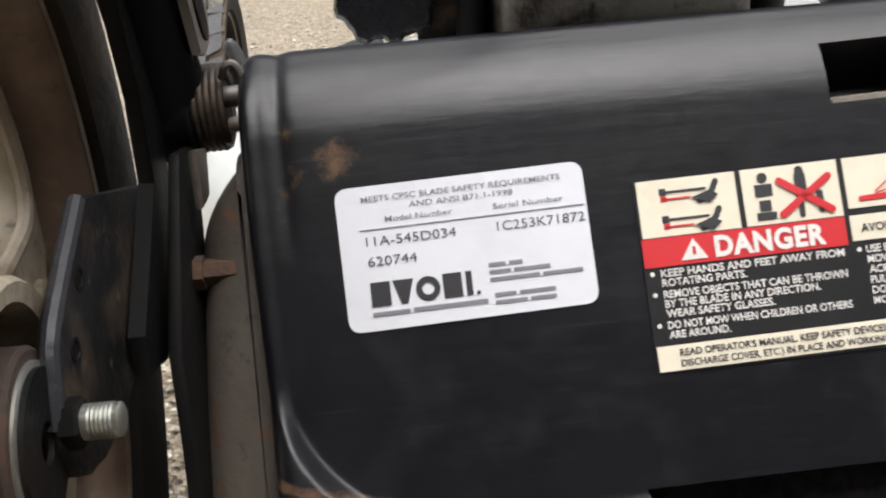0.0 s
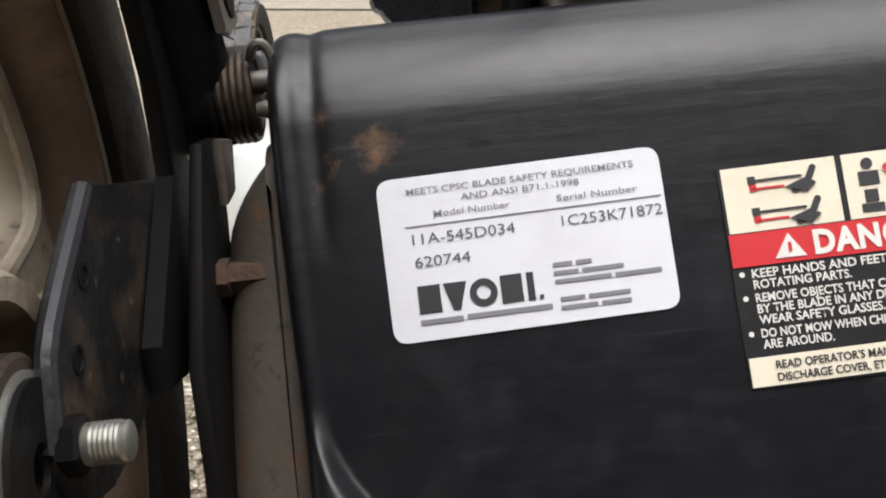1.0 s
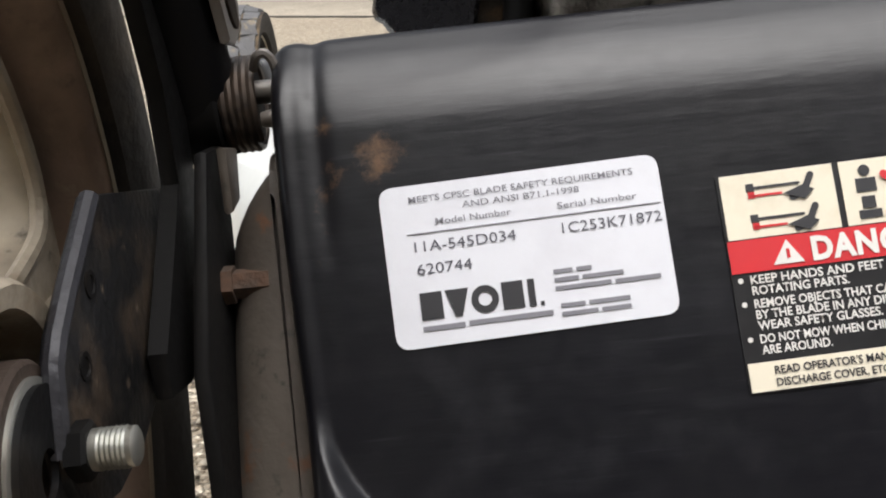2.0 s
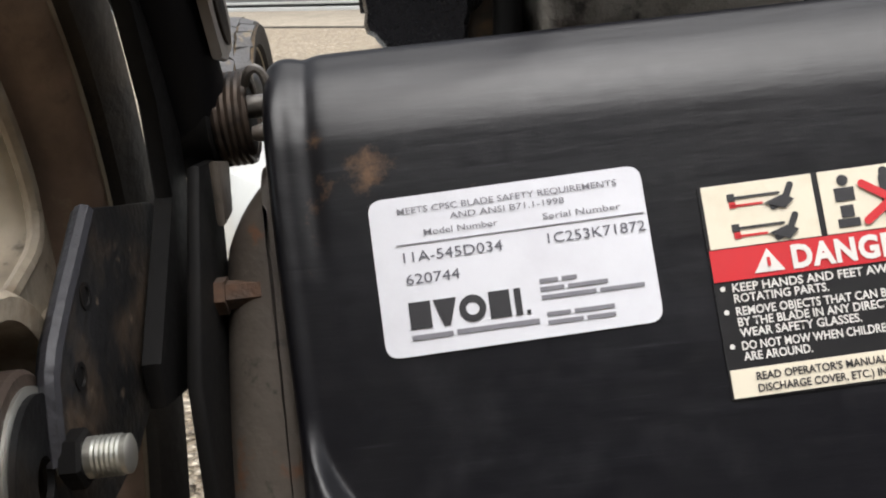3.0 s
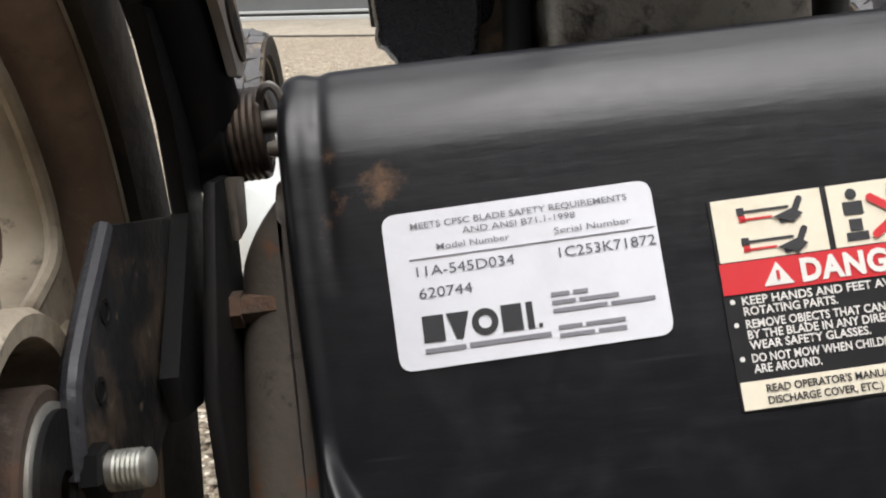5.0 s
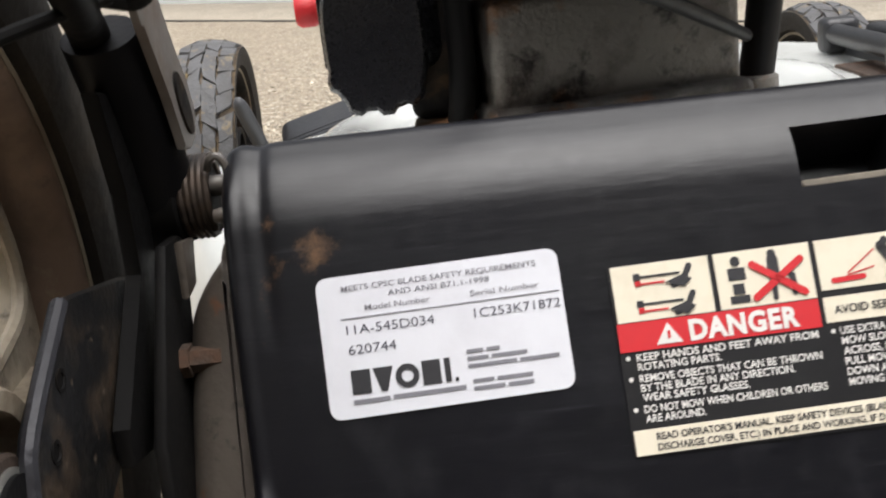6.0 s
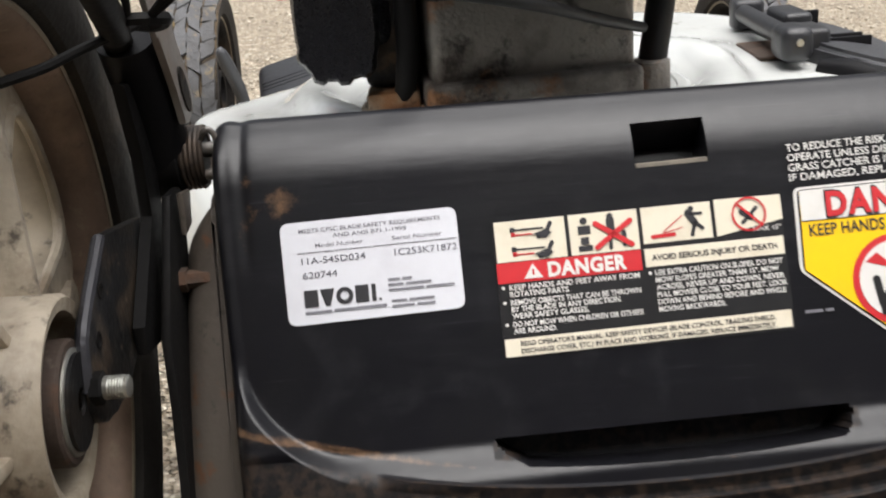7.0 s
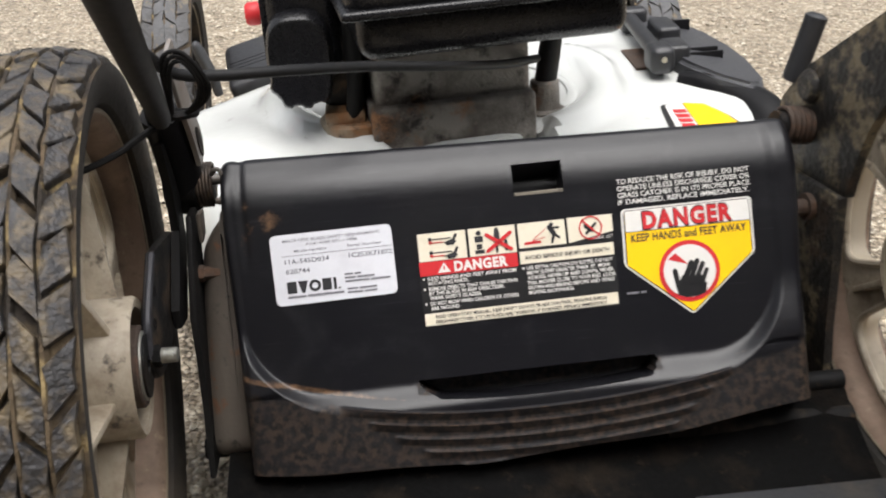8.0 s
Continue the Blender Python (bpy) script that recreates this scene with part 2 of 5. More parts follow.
def box(lo, hi, bevel=0.0, segments=2, m=None, bm=None):
    bm = bm or bmesh.new()
    mid = [(a + b) / 2 for a, b in zip(lo, hi)]
    made = bmesh.ops.create_cube(bm, size=1, matrix=Matrix.LocRotScale(mid, None, [b - a for a, b in zip(lo, hi)]))["verts"]
    if bevel:
        edges = {e for v in made for e in v.link_edges}
        made = bmesh.ops.bevel(bm, geom=list(edges), offset=bevel, segments=segments, affect="EDGES", profile=0.5)["verts"]
    if m is not None:
        bmesh.ops.transform(bm, matrix=m, verts=list(set(made)))
    return bm


def sweep(points, radius, sides=12, bm=None, closed=False, caps=True, steps=6, flat=1.0):
    """A tube along a smooth line through points; radius is a number or one for each point; flat squeezes it sideways."""
    bm = bm or bmesh.new()
    pts = [Vector(p) for p in points]
    rad = list(radius) if isinstance(radius, (list, tuple)) else [radius] * len(pts)
    line, rr = [], []
    n = len(pts)
    for i in range(n if closed else n - 1):
        a, b = pts[i], pts[(i + 1) % n]
        p = pts[i - 1] if (closed or i) else a - (b - a)
        q = pts[(i + 2) % n] if (closed or i + 2 < n) else b + (b - a)
        for k in range(steps):
            t = k / steps
            line.append(0.5 * (2 * a + (b - p) * t + (2 * p - 5 * a + 4 * b - q) * t * t + (3 * a - p - 3 * b + q) * t ** 3))
            rr.append(rad[i] + (rad[(i + 1) % n] - rad[i]) * t)
    if not closed:
        line.append(pts[-1]), rr.append(rad[-1])
    rings, count = [], len(line)
    side = None
    for i, c in enumerate(line):
        ahead = line[(i + 1) % count] - line[i - 1] if (closed or 0 < i < count - 1) else (line[1] - line[0] if i == 0 else line[-1] - line[-2])
        ahead.normalize()
        if side is None:
            side = ahead.cross(Vector((0, 0, 1)) if abs(ahead.z) < 0.9 else Vector((1, 0, 0))).normalized()
        side = (side - ahead * side.dot(ahead)).normalized()
        up = ahead.cross(side)
        rings.append([bm.verts.new(c + rr[i] * (math.cos(a) * side * flat + math.sin(a) * up)) for a in (2 * math.pi * j / sides for j in range(sides))])
    for i in range(count if closed else count - 1):
        a, b = rings[i], rings[(i + 1) % count]
        for j in range(sides):
            bm.faces.new((a[j], a[(j + 1) % sides], b[(j + 1) % sides], b[j]))
    if caps and not closed:
        bm.faces.new(rings[0][::-1]), bm.faces.new(rings[-1])
    return bm


def lathe(profile, sides=48, m=None, bm=None, closed=False):
    """Turns rows of (along x, radius) about the x axis."""
    bm = bm or bmesh.new()
    rings = []
    for x, r in profile:
        ring = [bm.verts.new((x, r * math.cos(2 * math.pi * j / sides), r * math.sin(2 * math.pi * j / sides))) for j in range(sides)] if r > 1e-6 else [bm.verts.new((x, 0, 0))]
        rings.append(ring)
    pairs = list(zip(rings, rings[1:])) + ([(rings[-1], rings[0])] if closed else [])
    for a, b in pairs:
        for j in range(sides):
            k = (j + 1) % sides
            if len(a) == 1 and len(b) == 1:
                continue
            if len(a) == 1:
                bm.faces.new((a[0], b[k], b[j]))
            elif len(b) == 1:
                bm.faces.new((a[j], a[k], b[0]))
            else:
                bm.faces.new((a[j], a[k], b[k], b[j]))
    if m is not None:
        bmesh.ops.transform(bm, matrix=m, verts=[v for r in rings for v in r])
    return bm


def plate(outline, thick, m, bevel=0.0008, bm=None):
    """A flat sheet: an outline of (u, v) in the xy plane, thick along z, laid by m."""
    bm = bm or bmesh.new()
    lower = [bm.verts.new((u, v, -thick / 2)) for u, v in outline]
    upper = [bm.verts.new((u, v, thick / 2)) for u, v in outline]
    n = len(outline)
    faces = [bm.faces.new(lower[::-1]), bm.faces.new(upper)]
    for i in range(n):
        faces.append(bm.faces.new((lower[i], lower[(i + 1) % n], upper[(i + 1) % n], upper[i])))
    verts = lower + upper
    if bevel:
        edges = list({e for f in faces[:2] for e in f.edges})
        verts = list(set(bmesh.ops.bevel(bm, geom=edges, offset=bevel, segments=2, affect="EDGES", profile=0.5)["verts"]) | {v for v in verts if v.is_valid})
    bmesh.ops.transform(bm, matrix=m, verts=verts)
    return bm


def smoothstep(a, b, x):
    t = min(max((x - a) / (b - a), 0.0), 1.0)
    return t * t * (3 - 2 * t)


def frame_of(origin, x_axis, y_axis):
    x = Vector(x_axis).normalized()
    z = x.cross(Vector(y_axis)).normalized()
    y = z.cross(x)
    m = Matrix((x, y, z)).transposed().to_4x4()
    m.translation = origin
    return m


# ---- ground and far edge ----
def grid_lines(dense, step, far):
    """Coordinates close together within dense and ever wider apart out to far."""
    out, x, w = [], 0.0, step
    while x < far:
        out.append(x)
        x += w
        if x > dense:
            w *= 1.25
    out.append(far)
    return out


def build_ground():
    half = grid_lines(1.0, 0.025, 400.0)
    xs = [-v for v in reversed(half[1:])] + half
    ys = [v + 0.6 for v in xs]
    bm = bmesh.new()
    rows = []
    for y in ys:
        row = []
        for x in xs:
            near = 1 - smoothstep(4, 12, math.hypot(x, y))
            z = near * (0.0025 * noise.noise((x * 9, y * 9, 0.3)) + 0.0015 * noise.noise((x * 31, y * 31, 1.7)) - 0.003)
            row.append(bm.verts.new((x, y, z)))
        rows.append(row)
    for a, b in zip(rows, rows[1:]):
        for i in range(len(xs) - 1):
            bm.faces.new((a[i], a[i + 1], b[i + 1], b[i]))
    return tagged(part("ground", bm, ground_mat), "damp gravelly brown-grey asphalt drive", "ground", kind="structure")


ground = build_ground()


def build_gravel():
    """Loose pebbles pressed into the surface, one sheet of stuff."""
    rng = np.random.default_rng(4)
    base = [(1, 0, 0), (-1, 0, 0), (0, 1, 0), (0, -1, 0), (0, 0, 1), (0, 0, -1)]
    tri = [(0, 2, 4), (2, 1, 4), (1, 3, 4), (3, 0, 4), (2, 0, 5), (1, 2, 5), (3, 1, 5), (0, 3, 5)]
    verts, faces = [], []
    for k in range(9000):
        if k < 3500:
            x, y, r = rng.uniform(-0.6, 0.6), rng.uniform(-0.25, 0.6), rng.uniform(0.0015, 0.0055)
        else:
            x, y, r = rng.uniform(-1.6, 1.3), rng.uniform(0.5, 2.6), rng.uniform(0.002, 0.006)
        turn = rng.uniform(0, 6.28)
        sx, sy, sz = r * rng.uniform(0.8, 1.3), r * rng.uniform(0.7, 1.1), r * rng.uniform(0.4, 0.7)
        start = len(verts)
        for a, b, c in base:
            a, b, c = a * sx * rng.uniform(0.75, 1.2), b * sy * rng.uniform(0.75, 1.2), c * sz
            verts.append((x + a * math.cos(turn) - b * math.sin(turn), y + a * math.sin(turn) + b * math.cos(turn), c - 0.0005))
        faces += [tuple(start + i for i in f) for f in tri]
    data = bpy.data.meshes.new("gravel")
    data.from_pydata(verts, [], faces)
    return tagged(part("gravel", data, stone_mat, smooth=False), "small pale pebbles set in the asphalt", "gravel", kind="stuff")


build_gravel()

EDGE = Matrix.Translation((-0.6, 4.9, 0)) @ pose(0, 0, 0, 0, 0, -33)
pavement = tagged(part("pavement", box((-6, -0.95, -0.02), (6, 0.0, 0.003), 0.002, m=EDGE), pavement_mat), "grey concrete strip with a dark joint along the asphalt", "pavement", kind="structure")
joint = tagged(part("trim", box((-6, -0.985, -0.02), (6, -0.9505, 0.0015), 0.0005, m=EDGE), joint_mat), "dark open joint between concrete strip and asphalt", "joint", kind="structure")
curb = tagged(part("curb", box((-6, 0, -0.02), (6, 0.06, 0.020), 0.004, m=EDGE), curb_white), "low white-painted edging along the drive", "curb", kind="structure")
trim = tagged(part("trim", box((-6, 0.03, 0.034), (6, 0.068, 0.047), 0.003, m=EDGE), curb_white), "narrow pale rail along the foot of the wall", "trim", kind="structure")
wall_north = tagged(part("wall_north", box((-6, 0.07, -0.02), (6, 0.2, 2.6), 0.005, m=EDGE), wall_grey), "dark grey painted wall behind the drive", "wall", kind="structure")

# unseen wall added behind the camera to keep low sky out of reflections
unseen_wall_south = tagged(part("unseen_wall_south", box((-7, -3.2, -0.02), (7, -3.0, 3.9), 0.01), wall_brown), "unseen dark wall added behind the camera", "wall", kind="structure")

# ---- the lawn mower ----
mower = tagged(new("lawn_mower"), "used walk-behind lawn mower, white deck, black rear flap", "lawn mower")
mower.matrix_world = pose(0, 0, 0.0387, 0, -3.8, 0)

LEAN_BACK = radians(24.63)
FLAP_O = Vector((0, 0, 0.23335))
FLAP_UP = Vector((0, math.sin(LEAN_BACK), math.cos(LEAN_BACK)))
FLAP_OUT = Vector((0, -math.cos(LEAN_BACK), math.sin(LEAN_BACK)))
HALF = 0.1735
# flap turned in its own plane about its middle, to fit the camera's view
HANG, PIVOT = 0.0190, -0.11
FLAP_X = Vector((math.cos(HANG), 0, 0)) + math.sin(HANG) * FLAP_UP
FLAP_Y = math.cos(HANG) * FLAP_UP - Vector((math.sin(HANG), 0, 0))


def on_flap(x, s, d=0.0):
    return FLAP_O + PIVOT * FLAP_UP + x * FLAP_X + (s - PIVOT) * FLAP_Y + d * FLAP_OUT


def off_flap(p):
    """The flap's own coordinates (across, along) of a place."""
    q = p - FLAP_O - PIVOT * FLAP_UP
    return q.dot(FLAP_X), q.dot(FLAP_Y) + PIVOT


def flap_base(s):
    """The bare section: plane below, a wide roll above. Returns along, out, and the normal (along, out)."""
    s0, r = -0.0615, 0.045
    if s <= s0:
        return s, 0.0, (0.0, 1.0)
    a = (s - s0) / r
    turn = radians(33)
    if a <= turn:
        return s0 + r * math.sin(a), -r * (1 - math.cos(a)), (math.sin(a), math.cos(a))
    along, out = s0 + r * math.sin(turn), -r * (1 - math.cos(turn))
    rest = s - s0 - r * turn
    flat = 0.0054
    f = min(rest, flat)
    along, out = along + f * math.cos(turn), out - f * math.sin(turn)
    if rest <= flat:
        return along, out, (math.sin(turn), math.cos(turn))
    r2, b = 0.007, (rest - flat) / 0.007
    along += r2 * (math.sin(turn + b) - math.sin(turn))
    out -= r2 * (math.cos(turn) - math.cos(turn + b))
    return along, out, (math.sin(turn + b), math.cos(turn + b))


def rounded_inside(x, s):
    """How far (x, s) lies outside the sunk panel (minus: inside)."""
    left, right, low, r = -0.1665, 0.1565, -0.1715, 0.042
    low_here = low
    dx = max(left + r - x, x - (right - r), 0)
    ds = max(low_here + r - s, 0)
    if dx > 0 and ds > 0:
        return math.hypot(dx, ds) - r
    return max(left - x, x - right, low_here - s)


def ridge_low(x):
    """The lower line of the ledge under the panel."""
    return -0.1892 + 0.0135 * abs((x - 0.01) / 0.13) ** 2.2 if abs(x - 0.01) < 0.14 else -0.1892 + 0.0135 * abs((abs(x - 0.01)) / 0.13) ** 2.2


def flap_bottom(x):
    return -0.2228 + 0.0107 * (x / HALF) ** 2 + 0.004 * (x / HALF) + 0.0008 * math.sin(x * 55)


RIBS = [(-0.119, 0.127), (-0.102, 0.113), (-0.087, 0.101), (-0.071, 0.09), (-0.05, 0.07)]


def flap_relief(x, s):
    """Height of the moulded relief over the bare section."""
    out = rounded_inside(x, s)
    low_side = smoothstep(-0.125, -0.168, s)
    width = 0.005 + 0.0125 * low_side * (1 - smoothstep(0.1, 0.17, abs(x - 0.005)))
    h = 0.0082 * low_side * smoothstep(0, width, out) + 0.0022 * (1 - low_side) * smoothstep(0, 0.006, out) * smoothstep(-0.02, -0.05, s)
    edge = ridge_low(x) - 0.0035
    for k, (a, b) in enumerate(RIBS):
        line = edge - 0.0012 - 0.0078 * k
        gap = line - s
        if a < x < b and -0.0009 < gap < 0.0048:
            h += 0.0025 * min(1 - gap / 0.0048, 1 + gap / 0.0009) * smoothstep(0, 0.008, min(x - a, b - x))
    h -= 0.0009 * math.exp(-(((x + 0.162) / 0.0022) ** 2)) * smoothstep(-0.1, -0.07, s)
    e = HALF - abs(x)
    r = 0.007
    if e < r:
        h -= r - math.sqrt(max(r * r - (r - e) ** 2, 0))
    if 0.0022 < x < 0.0330 and -0.0652 < s < -0.0455:
        h -= 0.024
    return h


def build_flap():
    xs = sorted({round(-0.115 + 0.23 * i / 160, 5) for i in range(161)} | {round(sign * (0.115 + (HALF - 0.115) * i / 96), 5) for i in range(97) for sign in (-1, 1)} | {0.0021, 0.0023, 0.0329, 0.0331, -0.0681, -0.0679, 0.0784, 0.0786})
    xs += [HALF - 0.0005, HALF - 0.0012, HALF - 0.0022, HALF - 0.0035, -HALF + 0.0005, -HALF + 0.0012, -HALF + 0.0022, -HALF + 0.0035]
    xs = sorted(set(xs))
    top = -0.0160
    marks = (-0.1713, -0.0653, -0.0651, -0.0456, -0.0454, top)
    steps = (84, 1, 14, 1, 62)
    bm = bmesh.new()
    cols = []
    for x in xs:
        low, shelf = flap_bottom(x), ridge_low(x) + 0.0035
        ss = [low + (shelf - 0.033 - low) * k / 5 for k in range(5)] + [shelf - 0.033 + 0.00055 * k for k in range(60)]
        ss += [shelf + 0.0002 + (-0.1717 - shelf) * k / 14 for k in range(15)]
        for a, b, n in zip(marks, marks[1:], steps):
            ss += [a + (b - a) * k / n for k in range(n)]
        ss.append(top)
        col = []
        for i, s in enumerate(ss):
            drift = -0.026 * x
            along, out, (na, no) = flap_base(s - drift)
            along += drift
            h = flap_relief(x, s)
            t = (80 - i) / 16
            if 64 < i < 80 and -0.068 + 0.014 * t * t < x < 0.0785 + 0.003 * t - 0.009 * t ** 3:
                h = -0.02
            if x > 0:
                side = (0.0065 * smoothstep(-0.2, -0.06, s) - 0.0005) * smoothstep(0.15, 0.17, x)
            else:
                side = -0.0026 * smoothstep(-0.2, -0.06, s) * smoothstep(0.15, 0.17, -x)
            col.append(bm.verts.new(on_flap(x + side, along + na * h, out + no * h)))
        cols.append(col)
    count = len(cols[0]) - 1
    for a, b in zip(cols, cols[1:]):
        for k in range(count):
            bm.faces.new((a[k], b[k], b[k + 1], a[k + 1]))
    for col, sign in ((cols[0], -1), (cols[-1], 1)):
        wall = []
        for v in col:
            wall.append(bm.verts.new(v.co - FLAP_OUT * 0.03 - FLAP_UP * 0.004))
        for k in range(count):
            bm.faces.new((col[k], col[k + 1], wall[k + 1], wall[k]))
    hem = [bm.verts.new(c[0].co - FLAP_OUT * 0.004 + FLAP_UP * 0.0005) for c in cols]
    for i in range(len(cols) - 1):
        bm.faces.new((cols[i][0], hem[i], hem[i + 1], cols[i + 1][0]))
    return bm


def flap_material():
    m = material("moulded_black_plastic", (0.005, 0.005, 0.007), 0.34, 0, [((0.011, 0.011, 0.0115), 12, 0.45, 0.75, 0.6), ((0.018, 0.018, 0.021), 40, 0.56, 0.74, 0.6)], 0.0, 260)
    n, l = m.node_tree.nodes, m.node_tree.links
    b = n["Principled BSDF"]
    clean = b.inputs["Base Color"].links[0].from_socket
    place = n.new("ShaderNodeTexCoord")
    turned = n.new("ShaderNodeMapping")
    turned.inputs["Rotation"].default_value = (0.2, 0.5, 0.3)
    turned.inputs["Scale"].default_value = (5, 40, 40)
    l.new(place.outputs["Object"], turned.inputs["Vector"])
    wiped = n.new("ShaderNodeTexNoise")
    wiped.inputs["Scale"].default_value, wiped.inputs["Detail"].default_value, wiped.inputs["Roughness"].default_value = 1.6, 8, 0.65
    l.new(turned.outputs["Vector"], wiped.inputs["Vector"])
    faint = n.new("ShaderNodeMapRange")
    faint.inputs["From Min"].default_value, faint.inputs["From Max"].default_value, faint.inputs["To Max"].default_value = 0.54, 0.76, 0.45
    l.new(wiped.outputs["Fac"], faint.inputs["Value"])
    hazed = n.new("ShaderNodeMix")
    hazed.data_type = "RGBA"
    hazed.inputs["B"].default_value = (0.022, 0.022, 0.027, 1)
    l.new(faint.outputs["Result"], hazed.inputs["Factor"])
    l.new(clean, hazed.inputs["A"])
    clean = hazed.outputs["Result"]
    for turn, low, strength in (((0.3, 1.0, 0.2), 0.68, 0.22), ((0.1, -0.8, 0.4), 0.69, 0.18)):
        along = n.new("ShaderNodeMapping")
        along.inputs["Rotation"].default_value = turn
        along.inputs["Scale"].default_value = (9, 210, 210)
        l.new(place.outputs["Object"], along.inputs["Vector"])
        fine_line = n.new("ShaderNodeTexNoise")
        fine_line.inputs["Scale"].default_value, fine_line.inputs["Detail"].default_value = 2.2, 3
        l.new(along.outputs["Vector"], fine_line.inputs["Vector"])
        pick = n.new("ShaderNodeMapRange")
        pick.inputs["From Min"].default_value, pick.inputs["From Max"].default_value, pick.inputs["To Max"].default_value = low, low + 0.06, strength
        l.new(fine_line.outputs["Fac"], pick.inputs["Value"])
        scratched = n.new("ShaderNodeMix")
        scratched.data_type = "RGBA"
        scratched.inputs["B"].default_value = (0.05, 0.05, 0.056, 1)
        l.new(pick.outputs["Result"], scratched.inputs["Factor"])
        l.new(clean, scratched.inputs["A"])
        clean = scratched.outputs["Result"]
    uneven = n.new("ShaderNodeBump")
    uneven.inputs["Strength"].default_value, uneven.inputs["Distance"].default_value = 0.5, 0.0006
    l.new(wiped.outputs["Fac"], uneven.inputs["Height"])
    l.new(uneven.outputs["Normal"], b.inputs["Normal"])
    rough = b.inputs["Roughness"].links[0].from_socket
    tc = n.new("ShaderNodeTexCoord")
    where = n.new("ShaderNodeAttribute")
    where.attribute_name = "soil"
    tex = n.new("ShaderNodeTexNoise")
    tex.inputs["Scale"].default_value, tex.inputs["Detail"].default_value, tex.inputs["Roughness"].default_value = 70, 8, 0.7
    l.new(tc.outputs["Object"], tex.inputs["Vector"])
    add = n.new("ShaderNodeMath")
    add.operation = "ADD"
    l.new(where.outputs["Fac"], add.inputs[0])
    l.new(tex.outputs["Fac"], add.inputs[1])
    rng = n.new("ShaderNodeMapRange")
    rng.inputs["From Min"].default_value, rng.inputs["From Max"].default_value = 0.95, 1.45
    rng.inputs["To Max"].default_value = 0.75
    l.new(add.outputs[0], rng.inputs["Value"])
    soil = n.new("ShaderNodeTexNoise")
    soil.inputs["Scale"].default_value, soil.inputs["Detail"].default_value = 230, 9
    l.new(tc.outputs["Object"], soil.inputs["Vector"])
    ramp = n.new("ShaderNodeMix")
    ramp.data_type = "RGBA"
    ramp.inputs["A"].default_value, ramp.inputs["B"].default_value = (0.008, 0.0068, 0.0063, 1), (0.055, 0.037, 0.025, 1)
    crisp = n.new("ShaderNodeMapRange")
    crisp.inputs["From Min"].default_value, crisp.inputs["From Max"].default_value = 0.42, 0.6
    l.new(soil.outputs["Fac"], crisp.inputs["Value"])
    l.new(crisp.outputs["Result"], ramp.inputs["Factor"])
    mix = n.new("ShaderNodeMix")
    mix.data_type = "RGBA"
    l.new(rng.outputs["Result"], mix.inputs["Factor"])
    l.new(clean, mix.inputs["A"])
    l.new(ramp.outputs["Result"], mix.inputs["B"])
    rub = n.new("ShaderNodeAttribute")
    rub.attribute_name = "rub"
    smear = n.new("ShaderNodeTexNoise")
    smear.inputs["Scale"].default_value, smear.inputs["Detail"].default_value, smear.inputs["Roughness"].default_value = 190, 9, 0.75
    l.new(tc.outputs["Object"], smear.inputs["Vector"])
    both = n.new("ShaderNodeMath")
    both.operation = "ADD"
    l.new(rub.outputs["Fac"], both.inputs[0])
    l.new(smear.outputs["Fac"], both.inputs[1])
    cut = n.new("ShaderNodeMapRange")
    cut.inputs["From Min"].default_value, cut.inputs["From Max"].default_value, cut.inputs["To Max"].default_value = 0.95, 1.25, 0.8
    l.new(both.outputs[0], cut.inputs["Value"])
    worn = n.new("ShaderNodeMix")
    worn.data_type = "RGBA"
    worn.inputs["B"].default_value = (0.145, 0.085, 0.048, 1)
    l.new(cut.outputs["Result"], worn.inputs["Factor"])
    l.new(mix.outputs["Result"], worn.inputs["A"])
    l.new(worn.outputs["Result"], b.inputs["Base Color"])
    dull = n.new("ShaderNodeMapRange")
    dull.inputs["To Min"].default_value, dull.inputs["To Max"].default_value = 0.37, 0.12
    l.new(rng.outputs["Result"], dull.inputs["Value"])
    l.new(dull.outputs["Result"], b.inputs["Specular IOR Level"])
    rmix = n.new("ShaderNodeMix")
    l.new(rng.outputs["Result"], rmix.inputs["Factor"])
    l.new(rough, rmix.inputs["A"])
    rmix.inputs["B"].default_value = 0.85
    l.new(rmix.outputs["Result"], b.inputs["Roughness"])
    return m


def soil_of(x, s):
    """Where mud has splashed and dried: the skirt, the ridge line, and one rubbed patch."""
    v = 0.75 * smoothstep(ridge_low(x) + 0.002, ridge_low(x) - 0.008, s)
    v += 0.6 * math.exp(-(((s - ridge_low(x) - 0.001) / 0.0016) ** 2)) * smoothstep(-0.06, -0.15, x)
    if -0.07 < x < 0.082:
        v += 0.75 * smoothstep(ridge_low(x) + 0.003, ridge_low(x) + 0.006, s) * smoothstep(-0.170, -0.174, s)
    v += 0.35 * smoothstep(0.162, 0.172, x) * smoothstep(-0.13, -0.17, s)
    return v


